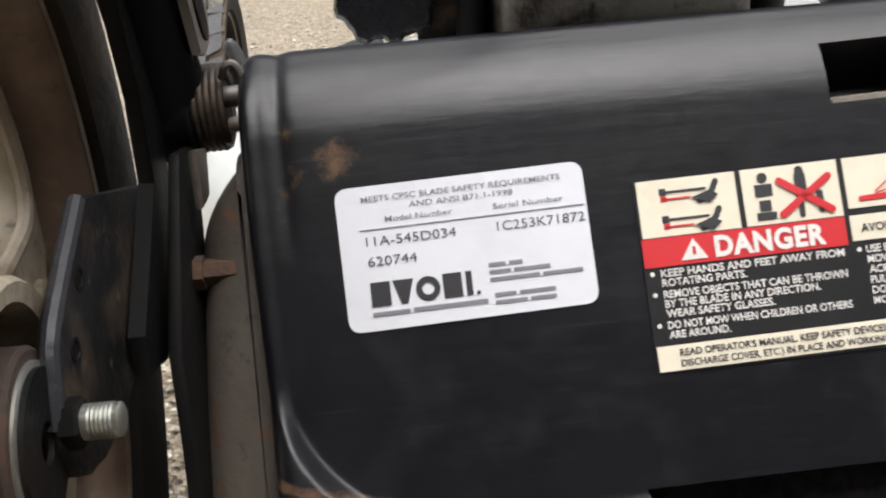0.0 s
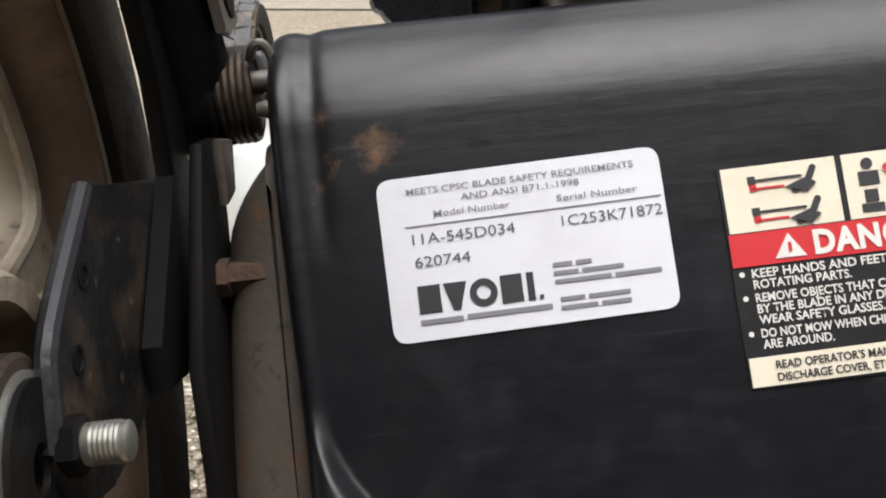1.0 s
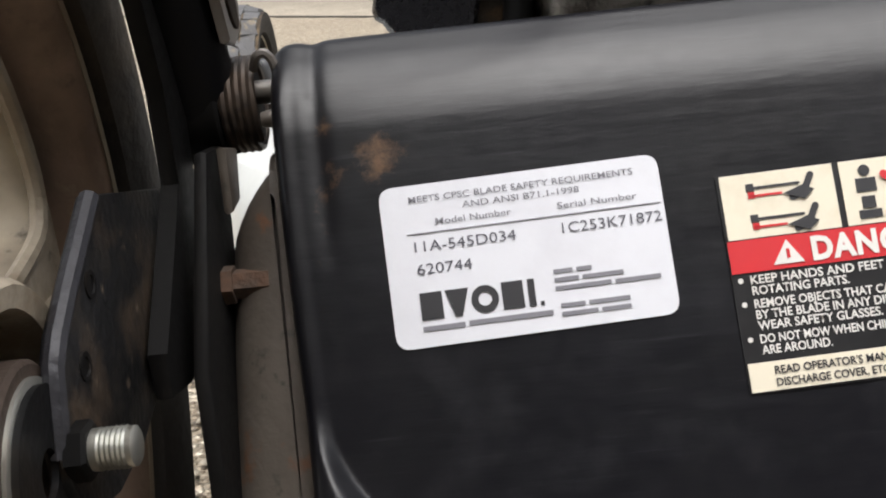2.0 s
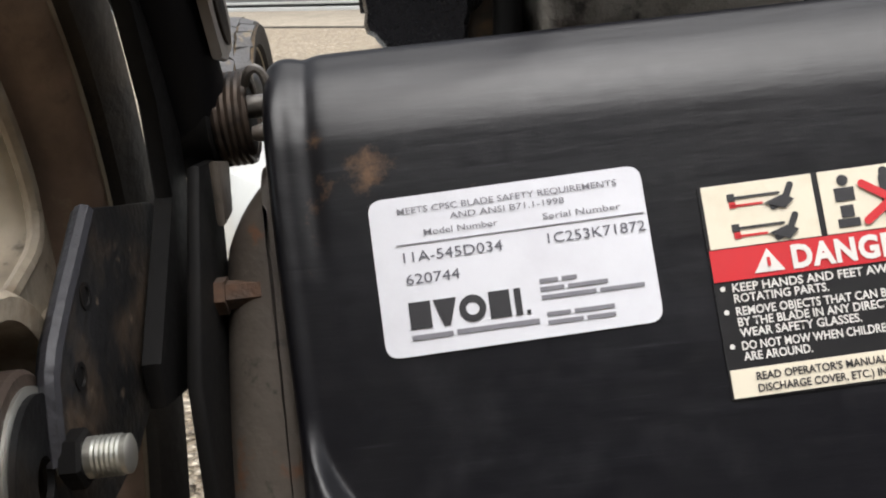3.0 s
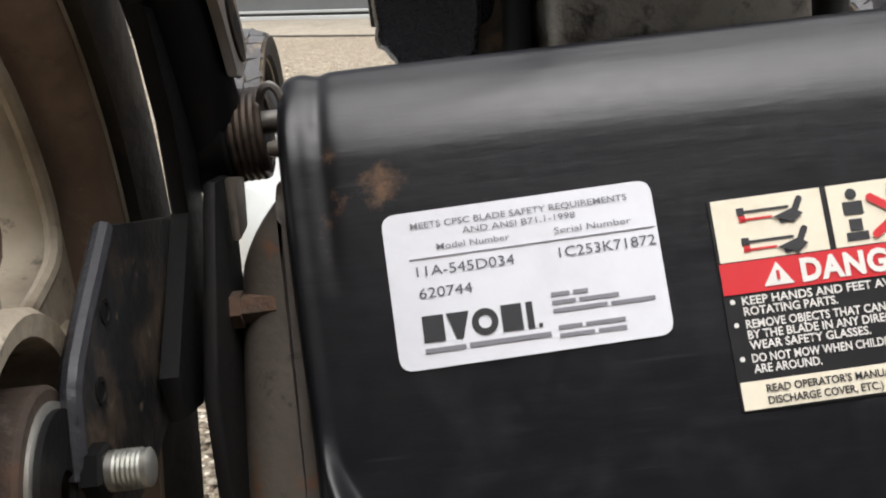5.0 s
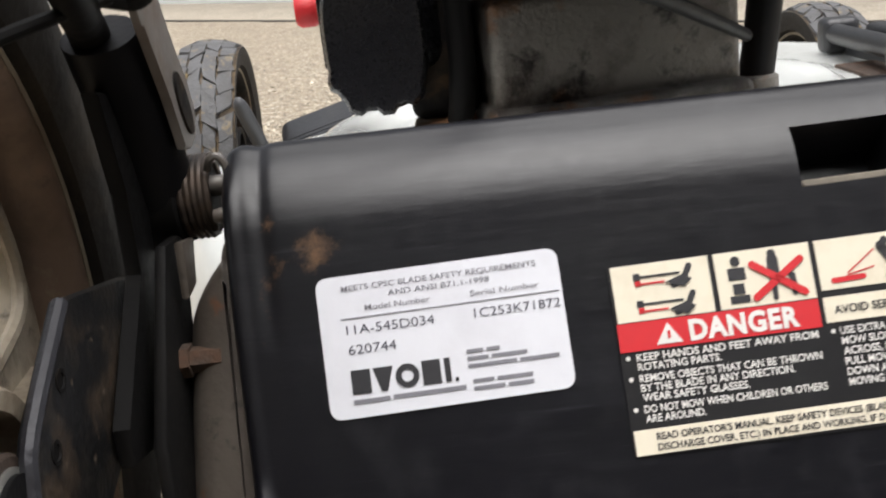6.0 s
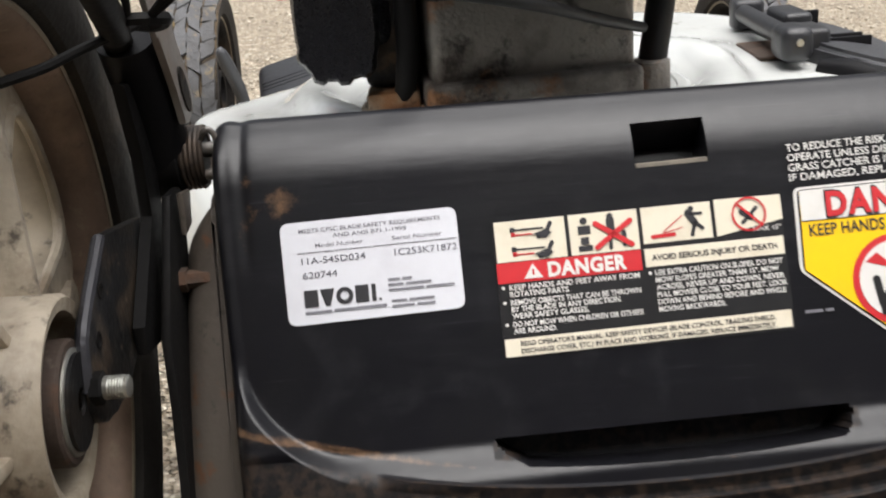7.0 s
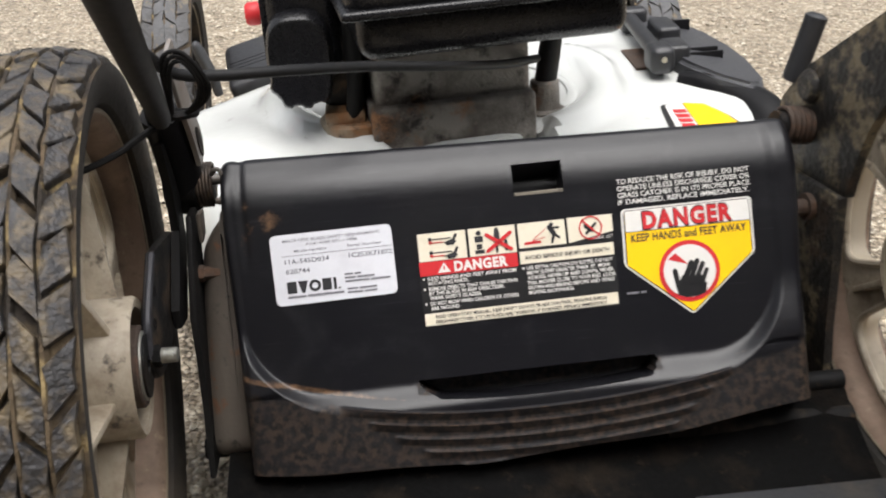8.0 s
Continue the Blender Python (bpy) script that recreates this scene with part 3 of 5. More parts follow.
def rub_of(x, s):
    """Tan rubbed and rusty smears: beside the label, along the edge and on the ledge; also light rib edges."""
    v = 0.0
    for cx, cs, lean, a, b, k in ((-0.1490, -0.0610, 0.45, 0.011, 0.0050, 0.50), (-0.1460, -0.0685, 0.5, 0.014, 0.0058, 0.52), (-0.1610, -0.0530, 1.1, 0.007, 0.0050, 0.42), (-0.1630, -0.0700, 1.3, 0.012, 0.0050, 0.34), (-0.1650, -0.0900, 1.5, 0.018, 0.0045, 0.32)):
        u, w = x - cx, s - cs
        along, side = u * math.cos(lean) + w * math.sin(lean), w * math.cos(lean) - u * math.sin(lean)
        v += k * math.exp(-((along / a) ** 2 + (side / b) ** 2))
    v += 0.42 * math.exp(-(((x + 0.117) / 0.02) ** 2 + ((s + 0.073) / 0.002) ** 2))
    edge = s - ridge_low(x)
    v += 0.62 * math.exp(-(((edge - 0.004) / 0.0022) ** 2)) * smoothstep(-0.05, -0.13, x)
    v += 0.4 * math.exp(-(((edge - 0.002) / 0.0012) ** 2))
    # dusty tan rib edges; the light on their upward faces is painted in
    for k, (a, b) in enumerate(RIBS):
        if a < x < b:
            v += 0.5 * math.exp(-(((edge + 0.0047 + 0.0078 * k) / 0.0007) ** 2)) * smoothstep(0, 0.01, min(x - a, b - x))
    return v


def slot_lip():
    bm = box((0.0024, -0.0655, -0.014), (0.0328, -0.0632, -0.0004), 0.0004, 1)
    for v in bm.verts:
        v.co = on_flap(*v.co)
    return bm


rear_flap = part("rear_flap", build_flap(), flap_material(), mower, "glossy black moulded plastic discharge flap with muddy ribbed skirt")
for title, rule in (("soil", soil_of), ("rub", rub_of)):
    layer = rear_flap.data.attributes.new(title, "FLOAT", "POINT")
    for v, slot in zip(rear_flap.data.vertices, layer.data):
        slot.value = rule(*off_flap(v.co))


part("slot_lip", slot_lip(), tan_plastic, rear_flap, "light tan lower lip of the slot")


# ---- stickers ----
def sheet(outline, lift, r=0.0):
    """A thin vinyl sheet on the flap from an outline in flap coordinates, with its corners rounded by r."""
    pts = []
    n = len(outline)
    for i, p in enumerate(outline):
        p, a, b = Vector(p), Vector(outline[i - 1]), Vector(outline[(i + 1) % n])
        if r:
            u, w = (a - p).normalized(), (b - p).normalized()
            for k in range(6):
                t = k / 5
                pts.append(p + u * r * (1 - t) ** 2 + w * r * t ** 2)
        else:
            pts.append(p)
    bm = bmesh.new()
    top = [bm.verts.new(on_flap(x, s, lift)) for x, s in pts]
    low = [bm.verts.new(on_flap(x, s, lift - 0.00025)) for x, s in pts]
    bm.faces.new(top)
    for i in range(len(pts)):
        bm.faces.new((top[i], low[i], low[(i + 1) % len(pts)], top[(i + 1) % len(pts)]))
    return bm


def quad(x0, s0, x1, s1, tilt=0.0):
    return [(x0, s0), (x1, s0 + tilt * (x1 - x0)), (x1, s1 + tilt * (x1 - x0)), (x0, s1)]


def lettering(text, x0, s_base, width, height, mat, parent, lift, weight=0.0, tilt=0.0, name="printed_text", space=1.0):
    """Words in the built-in face, fitted to a width and a height of capitals, laid on the flap with their lower left at x0, s_base."""
    curve = bpy.data.curves.new("text", "FONT")
    curve.body = text
    curve.offset = weight
    curve.space_character = space
    curve.resolution_u = 3
    temp = bpy.data.objects.new("text", curve)
    scene.collection.objects.link(temp)
    data = bpy.data.meshes.new_from_object(temp.evaluated_get(bpy.context.evaluated_depsgraph_get()))
    bpy.data.objects.remove(temp)
    co = np.empty(len(data.vertices) * 3)
    data.vertices.foreach_get("co", co)
    co = co.reshape(-1, 3)
    low, high = co.min(0).tolist(), co.max(0).tolist()
    kx, ky = width / (high[0] - low[0]), height / 0.70
    for v, (a, b, c) in zip(data.vertices, co.tolist()):
        x = (a - low[0]) * kx
        v.co = on_flap(x0 + x, s_base + b * ky + tilt * x, lift)
    return part(name, data, mat, parent, smooth=False)


def bars(rows, mat, parent, lift, tilt=0.0, name="printed_bar"):
    """Printing too small to read: plain bars, rows of (x0, s0, x1, s1)."""
    return [part(name, sheet(quad(*row, tilt), lift), mat, parent, smooth=False) for row in rows]


def blob(points, r, lift, mat, parent, name="pictogram"):
    """A plain drawn stroke: a run of discs of radius r along points, joined into one flat shape."""
    bm = bmesh.new()
    line = [Vector(p) for p in points]
    for a, b in zip(line, line[1:]):
        way = (b - a).normalized() if (b - a).length > 0 else Vector((1, 0))
        side = Vector((-way.y, way.x)) * r
        ring = []
        for k in range(9):
            t = math.pi * k / 8
            ring.append(b + side * math.cos(t) * -1 + way * r * math.sin(t))
        for k in range(9):
            t = math.pi * k / 8
            ring.append(a + side * math.cos(t) - way * r * math.sin(t))
        lift += 0.00001
        bm.faces.new([bm.verts.new(on_flap(p.x, p.y, lift)) for p in ring])
    return part(name, bm, mat, parent, smooth=False)


def ring_shape(cx, cs, r, w, lift, mat, parent, name="pictogram", sides=48):
    bm = bmesh.new()
    a = [bm.verts.new(on_flap(cx + r * math.cos(6.28319 * k / sides), cs + r * math.sin(6.28319 * k / sides), lift)) for k in range(sides)]
    if w >= r:
        bm.faces.new(a)
    else:
        b = [bm.verts.new(on_flap(cx + (r - w) * math.cos(6.28319 * k / sides), cs + (r - w) * math.sin(6.28319 * k / sides), lift)) for k in range(sides)]
        for k in range(sides):
            bm.faces.new((a[k], a[(k + 1) % sides], b[(k + 1) % sides], b[k]))
    return part(name, bm, mat, parent, smooth=False)


L1, L2, L3, L4 = 0.0005, 0.0008, 0.0011, 0.0014


def build_model_label():
    t = 0.004
    lab = part("model_label", sheet([(-0.1490, -0.0738), (-0.0748, -0.0736), (-0.0746, -0.1161), (-0.1486, -0.1169)], L1, 0.004), label_white, mower, "white vinyl model label with grey print", smooth=False)
    lettering("MEETS CPSC BLADE SAFETY REQUIREMENTS", -0.1412, -0.0786, 0.0595, 0.0017, pale_ink, lab, L2, 0.004, t)
    lettering("AND ANSI B71.1-1998", -0.1272, -0.0814, 0.031, 0.0017, pale_ink, lab, L2, 0.004, t)
    lettering("Model Number", -0.1347, -0.0850, 0.020, 0.0017, pale_ink, lab, L2, 0.004, t)
    lettering("Serial Number", -0.1025, -0.0850, 0.021, 0.0017, pale_ink, lab, L2, 0.004, t)
    bars([(-0.1425, -0.0868, -0.0756, -0.08705)], pale_ink, lab, L2, t, "printed_line")
    lettering("11A-545D034", -0.1410, -0.0918, 0.0268, 0.0028, grey_ink, lab, L2, 0.0, t)
    lettering("1C253K71872", -0.1020, -0.0916, 0.0262, 0.0028, grey_ink, lab, L2, 0.0, t)
    lettering("620744", -0.1410, -0.0978, 0.0145, 0.0028, grey_ink, lab, L2, 0.0, t)
    # brand mark, as plain shapes
    bars([(-0.1412, -0.1026, -0.1354, -0.1098)], ink, lab, L2, t, "brand_shape")
    part("brand_shape", sheet([(-0.1346, -0.1026), (-0.1284, -0.1026), (-0.1306, -0.1098), (-0.1324, -0.1098)], L2), ink, lab, smooth=False)
    ring_shape(-0.1243, -0.1061, 0.0036, 0.0018, L2, ink, lab, "brand_shape")
    bars([(-0.1198, -0.1024, -0.1142, -0.1096), (-0.1130, -0.1024, -0.1112, -0.1096), (-0.1101, -0.1085, -0.1091, -0.1096)], ink, lab, L2, t, "brand_shape")
    bars([(-0.1412, -0.1114, -0.1302, -0.1127), (-0.1292, -0.1112, -0.1072, -0.1125)], pale_ink, lab, L2, t, "printed_bar")
    for k, (a, w) in enumerate(((-0.1058, 0.010), (-0.1058, 0.018), (-0.1058, 0.0275), (-0.1050, 0.018), (-0.1050, 0.018))):
        y = -0.1008 - 0.0022 * k - (0.0024 if k > 2 else 0)
        cut = w * (0.38 if k % 2 else 0.55)
        bars([(a, y, a + cut - 0.0005, y - 0.0011), (a + cut + 0.0005, y, a + w, y - 0.0011)], pale_ink, lab, L2, t)
    return lab


build_model_label()


def build_warning_sticker():
    st = part("warning_sticker", sheet(quad(-0.0605, -0.0820, 0.0607, -0.1390, 0.0), L1), sticker_black, mower, "black safety sticker with cream picture panels and red band", smooth=False)
    t = 0.004
    panels = ((-0.0597, -0.0302), (-0.0285, 0.0003), (0.0020, 0.0311), (0.0328, 0.0607))
    for k, (a, b) in enumerate(panels):
        low = -0.0992 if k < 2 else -0.0974
        if k == 3:
            part("picture_panel", sheet([(a, -0.0818), (b, -0.0822), (b, -0.0925), (a, -0.0974)], L2), sticker_cream, st, smooth=False)
        else:
            part("picture_panel", sheet(quad(a, -0.0822, b, low, 0.0), L2), sticker_cream, st, smooth=False)
    part("red_band", sheet(quad(-0.0602, -0.0995, 0.0003, -0.1080, 0.0), L2), sticker_red, st, smooth=False)
    lettering("DANGER", -0.0390, -0.1066, 0.0330, 0.0058, sticker_white, st, L3, 0.045, space=1.1)
    part("alert_triangle", sheet([(-0.0492, -0.1068), (-0.0412, -0.1068), (-0.0452, -0.1006)], L3), sticker_white, st, smooth=False)
    part("alert_mark", sheet(quad(-0.0456, -0.1030, -0.0448, -0.1054), L4), sticker_red, st, smooth=False)
    part("cream_band", sheet(quad(0.0018, -0.0995, 0.0600, -0.1071), L2), sticker_cream, st, smooth=False)
    lettering("AVOID SERIOUS INJURY OR DEATH", 0.0045, -0.1046, 0.0525, 0.0024, ink, st, L3, 0.02)
    part("cream_band", sheet([(-0.0600, -0.1312), (0.0597, -0.1304), (0.0597, -0.1376), (-0.0600, -0.1386)], L2), sticker_cream, st, smooth=False)
    lettering("READ OPERATOR'S MANUAL. KEEP SAFETY DEVICES (BLADE CONTROL, TRAILING SHIELD,", -0.0535, -0.1344, 0.1065, 0.0020, ink, st, L3, 0.02, 0.005)
    lettering("DISCHARGE COVER, ETC.) IN PLACE AND WORKING. IF DAMAGED, REPLACE IMMEDIATELY.", -0.0535, -0.1375, 0.1065, 0.0020, ink, st, L3, 0.02, 0.005)
    h = 0.0022
    left = (("KEEP H" + "ANDS AND FEET AWAY FROM", 0, 0.0545), ("ROTATING PARTS.", 0, 0.025), ("REMOVE OBJECTS THAT CAN BE THROWN", 1, 0.0545),
            ("BY THE BLADE IN ANY DIRECTION.", 0, 0.046), ("WEAR SAFETY GLASSES.", 0, 0.032), ("DO NOT MOW WHEN CHILDREN OR OTHERS", 1, 0.0545), ("ARE AROUND.", 0, 0.018))
    s = -0.1110
    for k, (words, gap, w) in enumerate(left):
        s -= 0.0006 if gap else 0
        lettering(words, -0.0558, s, w, h, sticker_white, st, L2, 0.02)
        if k in (0, 2, 5):
            ring_shape(-0.0583, s + h / 2, 0.0007, 1, L2, sticker_white, st, "bullet", 12)
        s -= 0.00282
    right = (("USE EXTRA CAUTION ON SLOPES. DO NOT", 0.0535), ("MOW SLOPES GREATER THAN 15\u00b0. MOW", 0.0515), ("ACROSS, NEVER UP AND DOWN. NEVER", 0.0535),
             ("PULL MOWER CLOSE TO YOUR FEET. LOOK", 0.0545), ("DOWN AND BEHIND BEFORE AND WHILE", 0.0535), ("MOVING BACKWARDS.", 0.028))
    s = -0.1108
    ring_shape(0.0032, s + h / 2, 0.0007, 1, L2, sticker_white, st, "bullet", 12)
    for words, w in right:
        lettering(words, 0.0052, s, w, h, sticker_white, st, L2, 0.02)
        s -= 0.00305
    lettering("MAX 15\u00b0", 0.0480, -0.0966, 0.0118, 0.0019, sticker_white, st, L2, 0.01)
    # plain picture shapes
    for dy in (0.0, -0.0082):
        blob([(-0.0520, -0.0862 + dy), (-0.0395, -0.0862 + dy)], 0.00035, L3, ink, st)
        part("pictogram", sheet(quad(-0.0532, -0.0850 + dy, -0.0512, -0.0870 + dy), L3), ink, st, smooth=False)
        part("pictogram", sheet(quad(-0.0525, -0.0880 + dy, -0.0440, -0.0886 + dy), L3), sticker_red, st, smooth=False)
        part("pictogram", sheet(quad(-0.0529, -0.0872 + dy, -0.0512, -0.0889 + dy), L3), sticker_red, st, smooth=False)
        blob([(-0.0415, -0.0897 + dy), (-0.0385, -0.0888 + dy), (-0.0362, -0.0845 + dy)], 0.0009, L3, ink, st)
        part("pictogram", sheet([(-0.0440, -0.0886 + dy), (-0.0385, -0.0868 + dy), (-0.0358, -0.0884 + dy), (-0.0385, -0.0906 + dy)], L4), ink, st, smooth=False)
    ring_shape(-0.0223, -0.0852, 0.0015, 1, L3, ink, st)
    part("pictogram", sheet(quad(-0.0249, -0.0872, -0.0197, -0.0908), L3), ink, st, smooth=False)
    part("pictogram", sheet(quad(-0.0240, -0.0920, -0.0206, -0.0952), L3), ink, st, smooth=False)
    part("pictogram", sheet(quad(-0.0252, -0.0956, -0.0194, -0.0978), L3), ink, st, smooth=False)
    ring_shape(-0.0112, -0.0842, 0.0013, 1, L3, ink, st)
    blob([(-0.0112, -0.0860), (-0.0112, -0.0920)], 0.0017, L3, ink, st)
    blob([(-0.0116, -0.0925), (-0.0118, -0.0975)], 0.0008, L3, ink, st)
    blob([(-0.0060, -0.0915), (-0.0058, -0.0965)], 0.0010, L3, ink, st)
    blob([(-0.0175, -0.0868), (-0.0030, -0.0968)], 0.0011, L4, sticker_red, st, "red_cross")
    blob([(-0.0175, -0.0968), (-0.0030, -0.0868)], 0.0011, L4, sticker_red, st, "red_cross")
    blob([(0.0060, -0.0948), (0.0150, -0.0945)], 0.0008, L3, sticker_red, st)
    blob([(0.0105, -0.0930), (0.0190, -0.0870)], 0.0002, L3, sticker_red, st)
    blob([(0.0105, -0.0936), (0.0185, -0.0920)], 0.0002, L3, sticker_red, st)
    ring_shape(0.0228, -0.0846, 0.0012, 1, L3, ink, st)
    blob([(0.0215, -0.0862), (0.0240, -0.0905)], 0.0015, L3, ink, st)
    blob([(0.0240, -0.0905), (0.0225, -0.0955)], 0.0008, L3, ink, st)
    blob([(0.0240, -0.0905), (0.0270, -0.0930)], 0.0008, L3, ink, st)
    blob([(0.0215, -0.0866), (0.0270, -0.0868)], 0.0006, L3, ink, st)
    blob([(0.0440, -0.0880), (0.0475, -0.0905)], 0.0014, L3, ink, st)
    blob([(0.0440, -0.0925), (0.0500, -0.0868)], 0.0008, L3, ink, st)
    ring_shape(0.0468, -0.0892, 0.0072, 0.0008, L4, sticker_red, st, "red_ring")
    blob([(0.0418, -0.0842), (0.0518, -0.0942)], 0.0005, L4, sticker_red, st, "red_ring")
    return st


build_warning_sticker()


def build_danger_sticker():
    five = [(0.0665, -0.0803), (0.1482, -0.0803), (0.1478, -0.1146), (0.1058, -0.1495), (0.0655, -0.1152)]
    mid = Vector((0.1067, -0.108))
    inner = lambda k: [tuple(mid + (Vector(p) - mid) * k) for p in five]
    st = part("danger_sticker", sheet(five, L1, 0.003), sticker_white, mower, "yellow and white five-sided danger sticker", smooth=False)
    part("outline", sheet(inner(0.965), L2, 0.002), sticker_black, st, smooth=False)
    part("yellow_field", sheet(inner(0.948), L3), sticker_yellow, st, smooth=False)
    a = inner(0.948)
    part("white_field", sheet([a[0], a[1], (a[1][0] - 0.0001, -0.0945), (a[0][0] - 0.0002, -0.0945)], L4), sticker_white, st, smooth=False)
    bars([(a[0][0], -0.0945, a[1][0], -0.0948)], sticker_black, st, L4, 0.0, "outline")
    lettering("DANGER", 0.0786, -0.0935, 0.0568, 0.0106, ink, st, L4 + 0.0002, 0.055, space=1.16)
    lettering("DANGER", 0.0792, -0.0930, 0.0556, 0.0096, sticker_red, st, L4 + 0.0004, 0.042, space=1.19)
    lettering("KEEP H" + "ANDS and FEET AWAY", 0.0710, -0.1010, 0.0722, 0.0048, ink, st, L4, 0.02, space=1.04)
    ring_shape(0.1055, -0.1222, 0.0190, 1, L4, sticker_red, st, "red_ring")
    ring_shape(0.1055, -0.1222, 0.0163, 1, L4 + 0.0002, sticker_white, st, "white_disc")
    k = L4 + 0.0004
    part("pictogram", sheet([(0.0965, -0.1302), (0.1155, -0.1302), (0.1145, -0.1365), (0.1090, -0.1382), (0.1020, -0.1382), (0.0970, -0.1362)], k), sticker_black, st, smooth=False)
    part("pictogram", sheet([(0.0972, -0.1310), (0.1005, -0.1245), (0.1135, -0.1255), (0.1150, -0.1310)], k), sticker_black, st, smooth=False)
    for line, r in ((((0.0978, -0.1320), (0.0962, -0.1215)), 0.0016), (((0.1025, -0.1260), (0.1068, -0.1172)), 0.0016), (((0.1062, -0.1260), (0.1105, -0.1165)), 0.0016),
                    (((0.1098, -0.1265), (0.1138, -0.1185)), 0.0015), (((0.1130, -0.1290), (0.1160, -0.1225)), 0.0013)):
        blob(line, r, k, sticker_black, st)
    part("pictogram", sheet([(0.0925, -0.1140), (0.0975, -0.1105), (0.1050, -0.1180)], k), sticker_red, st, smooth=False)
    h = 0.0031
    for i, (words, w) in enumerate((("TO REDUCE THE RISK OF INJURY, DO NOT", 0.0830), ("OPERATE UNLESS DISCHARGE COVER OR", 0.0830), ("GRASS CATCHER IS IN ITS PROPER PLACE.", 0.0835), ("IF DAMAGED, REPLACE IMMEDIATELY.", 0.0820))):
        lettering(words, 0.0655, -0.0648 - 0.0042 * i, w, h, sticker_white, rear_flap, L2, 0.012, 0.001)
    bars([(0.0655, -0.1316, 0.0728, -0.1328), (0.0742, -0.1316, 0.0775, -0.1328)], pale_ink, rear_flap, L2)
    return st


build_danger_sticker()


# ---- wheels ----
def tread_blocks(R, base_r, width, rows, count, twist, seed, gap=1.0):
    """Raised rubber blocks round a tyre, in staggered rows, with narrow gaps between them."""
    rng = random.Random(seed)
    bm = bmesh.new()
    pitch = 2 * math.pi / count
    w = width / rows
    for row in range(rows):
        cx = -w * (row + 0.5)
        edge = row in (0, rows - 1)
        for k in range(count):
            mid = pitch * (k + 0.5 * (row % 2)) + rng.uniform(-0.1, 0.1) * pitch
            ha, hx = pitch * (0.5 - 0.046 * gap), w * (0.5 - (0.03 if edge else 0.05) * gap)
            lean = twist * (1 if row % 2 else -1)
            corners = []
            for a, x in ((-1, -1), (-0.2, -1.12), (1, -1), (1, 1), (0.2, 0.86), (-1, 1)):
                corners.append((cx + x * hx + rng.uniform(-0.11, 0.11) * w, mid + a * ha + x * lean + rng.uniform(-0.09, 0.09) * pitch))
            drop = rng.uniform(0, 0.0013)
            rings = []
            for r, k2 in ((base_r - 0.003, 1.0), (R - drop - 0.0009, 0.985), (R - drop, 0.935)):
                ring = []
                mx, ma = sum(c[0] for c in corners) / 6, sum(c[1] for c in corners) / 6
                for x, a in corners:
                    x, a = mx + (x - mx) * k2, ma + (a - ma) * k2
                    fall = 0.0025 * (abs(x + width / 2) / (width / 2)) ** 6 - crown(x, R, width)
                    ring.append(bm.verts.new((x, (r - fall) * math.cos(a), (r - fall) * math.sin(a))))
                rings.append(ring)
            for p, q in zip(rings, rings[1:]):
                for i in range(6):
                    bm.faces.new((p[i], p[(i + 1) % 6], q[(i + 1) % 6], q[i]))
            bm.faces.new(rings[-1])
    return bm


def crown(x, R, width):
    """How much higher the tread stands towards the middle of the tyre."""
    return 0.03 * R * max(1 - ((x + width / 2) / (width / 2)) ** 2, 0)


def tread_mud(R, width, rows, seed):
    """Straw-coloured mud packed into the grooves that run round between the rows of blocks."""
    rng = random.Random(seed)
    bm = bmesh.new()
    w, n = width / rows, 220
    for row in range(1, rows):
        lines = []
        for k in range(n):
            a = 2 * math.pi * k / n
            sink = 0.0012 + 0.0034 * max(noise.noise((math.cos(a) * 9, math.sin(a) * 9, row * 3.3 + seed)), -0.3) + rng.uniform(0, 0.0008)
            ring = []
            for side, extra in ((-0.16, 0.0035), (-0.06, 0.0), (0.05, 0.0004), (0.16, 0.0035)):
                x = -w * row + side * w
                r = R + crown(x, R, width) - sink - extra
                ring.append(bm.verts.new((x, r * math.cos(a), r * math.sin(a))))
            lines.append(ring)
        for k in range(n):
            p, q = lines[k], lines[(k + 1) % n]
            for i in range(3):
                bm.faces.new((p[i], p[i + 1], q[i + 1], q[i]))
    return bm


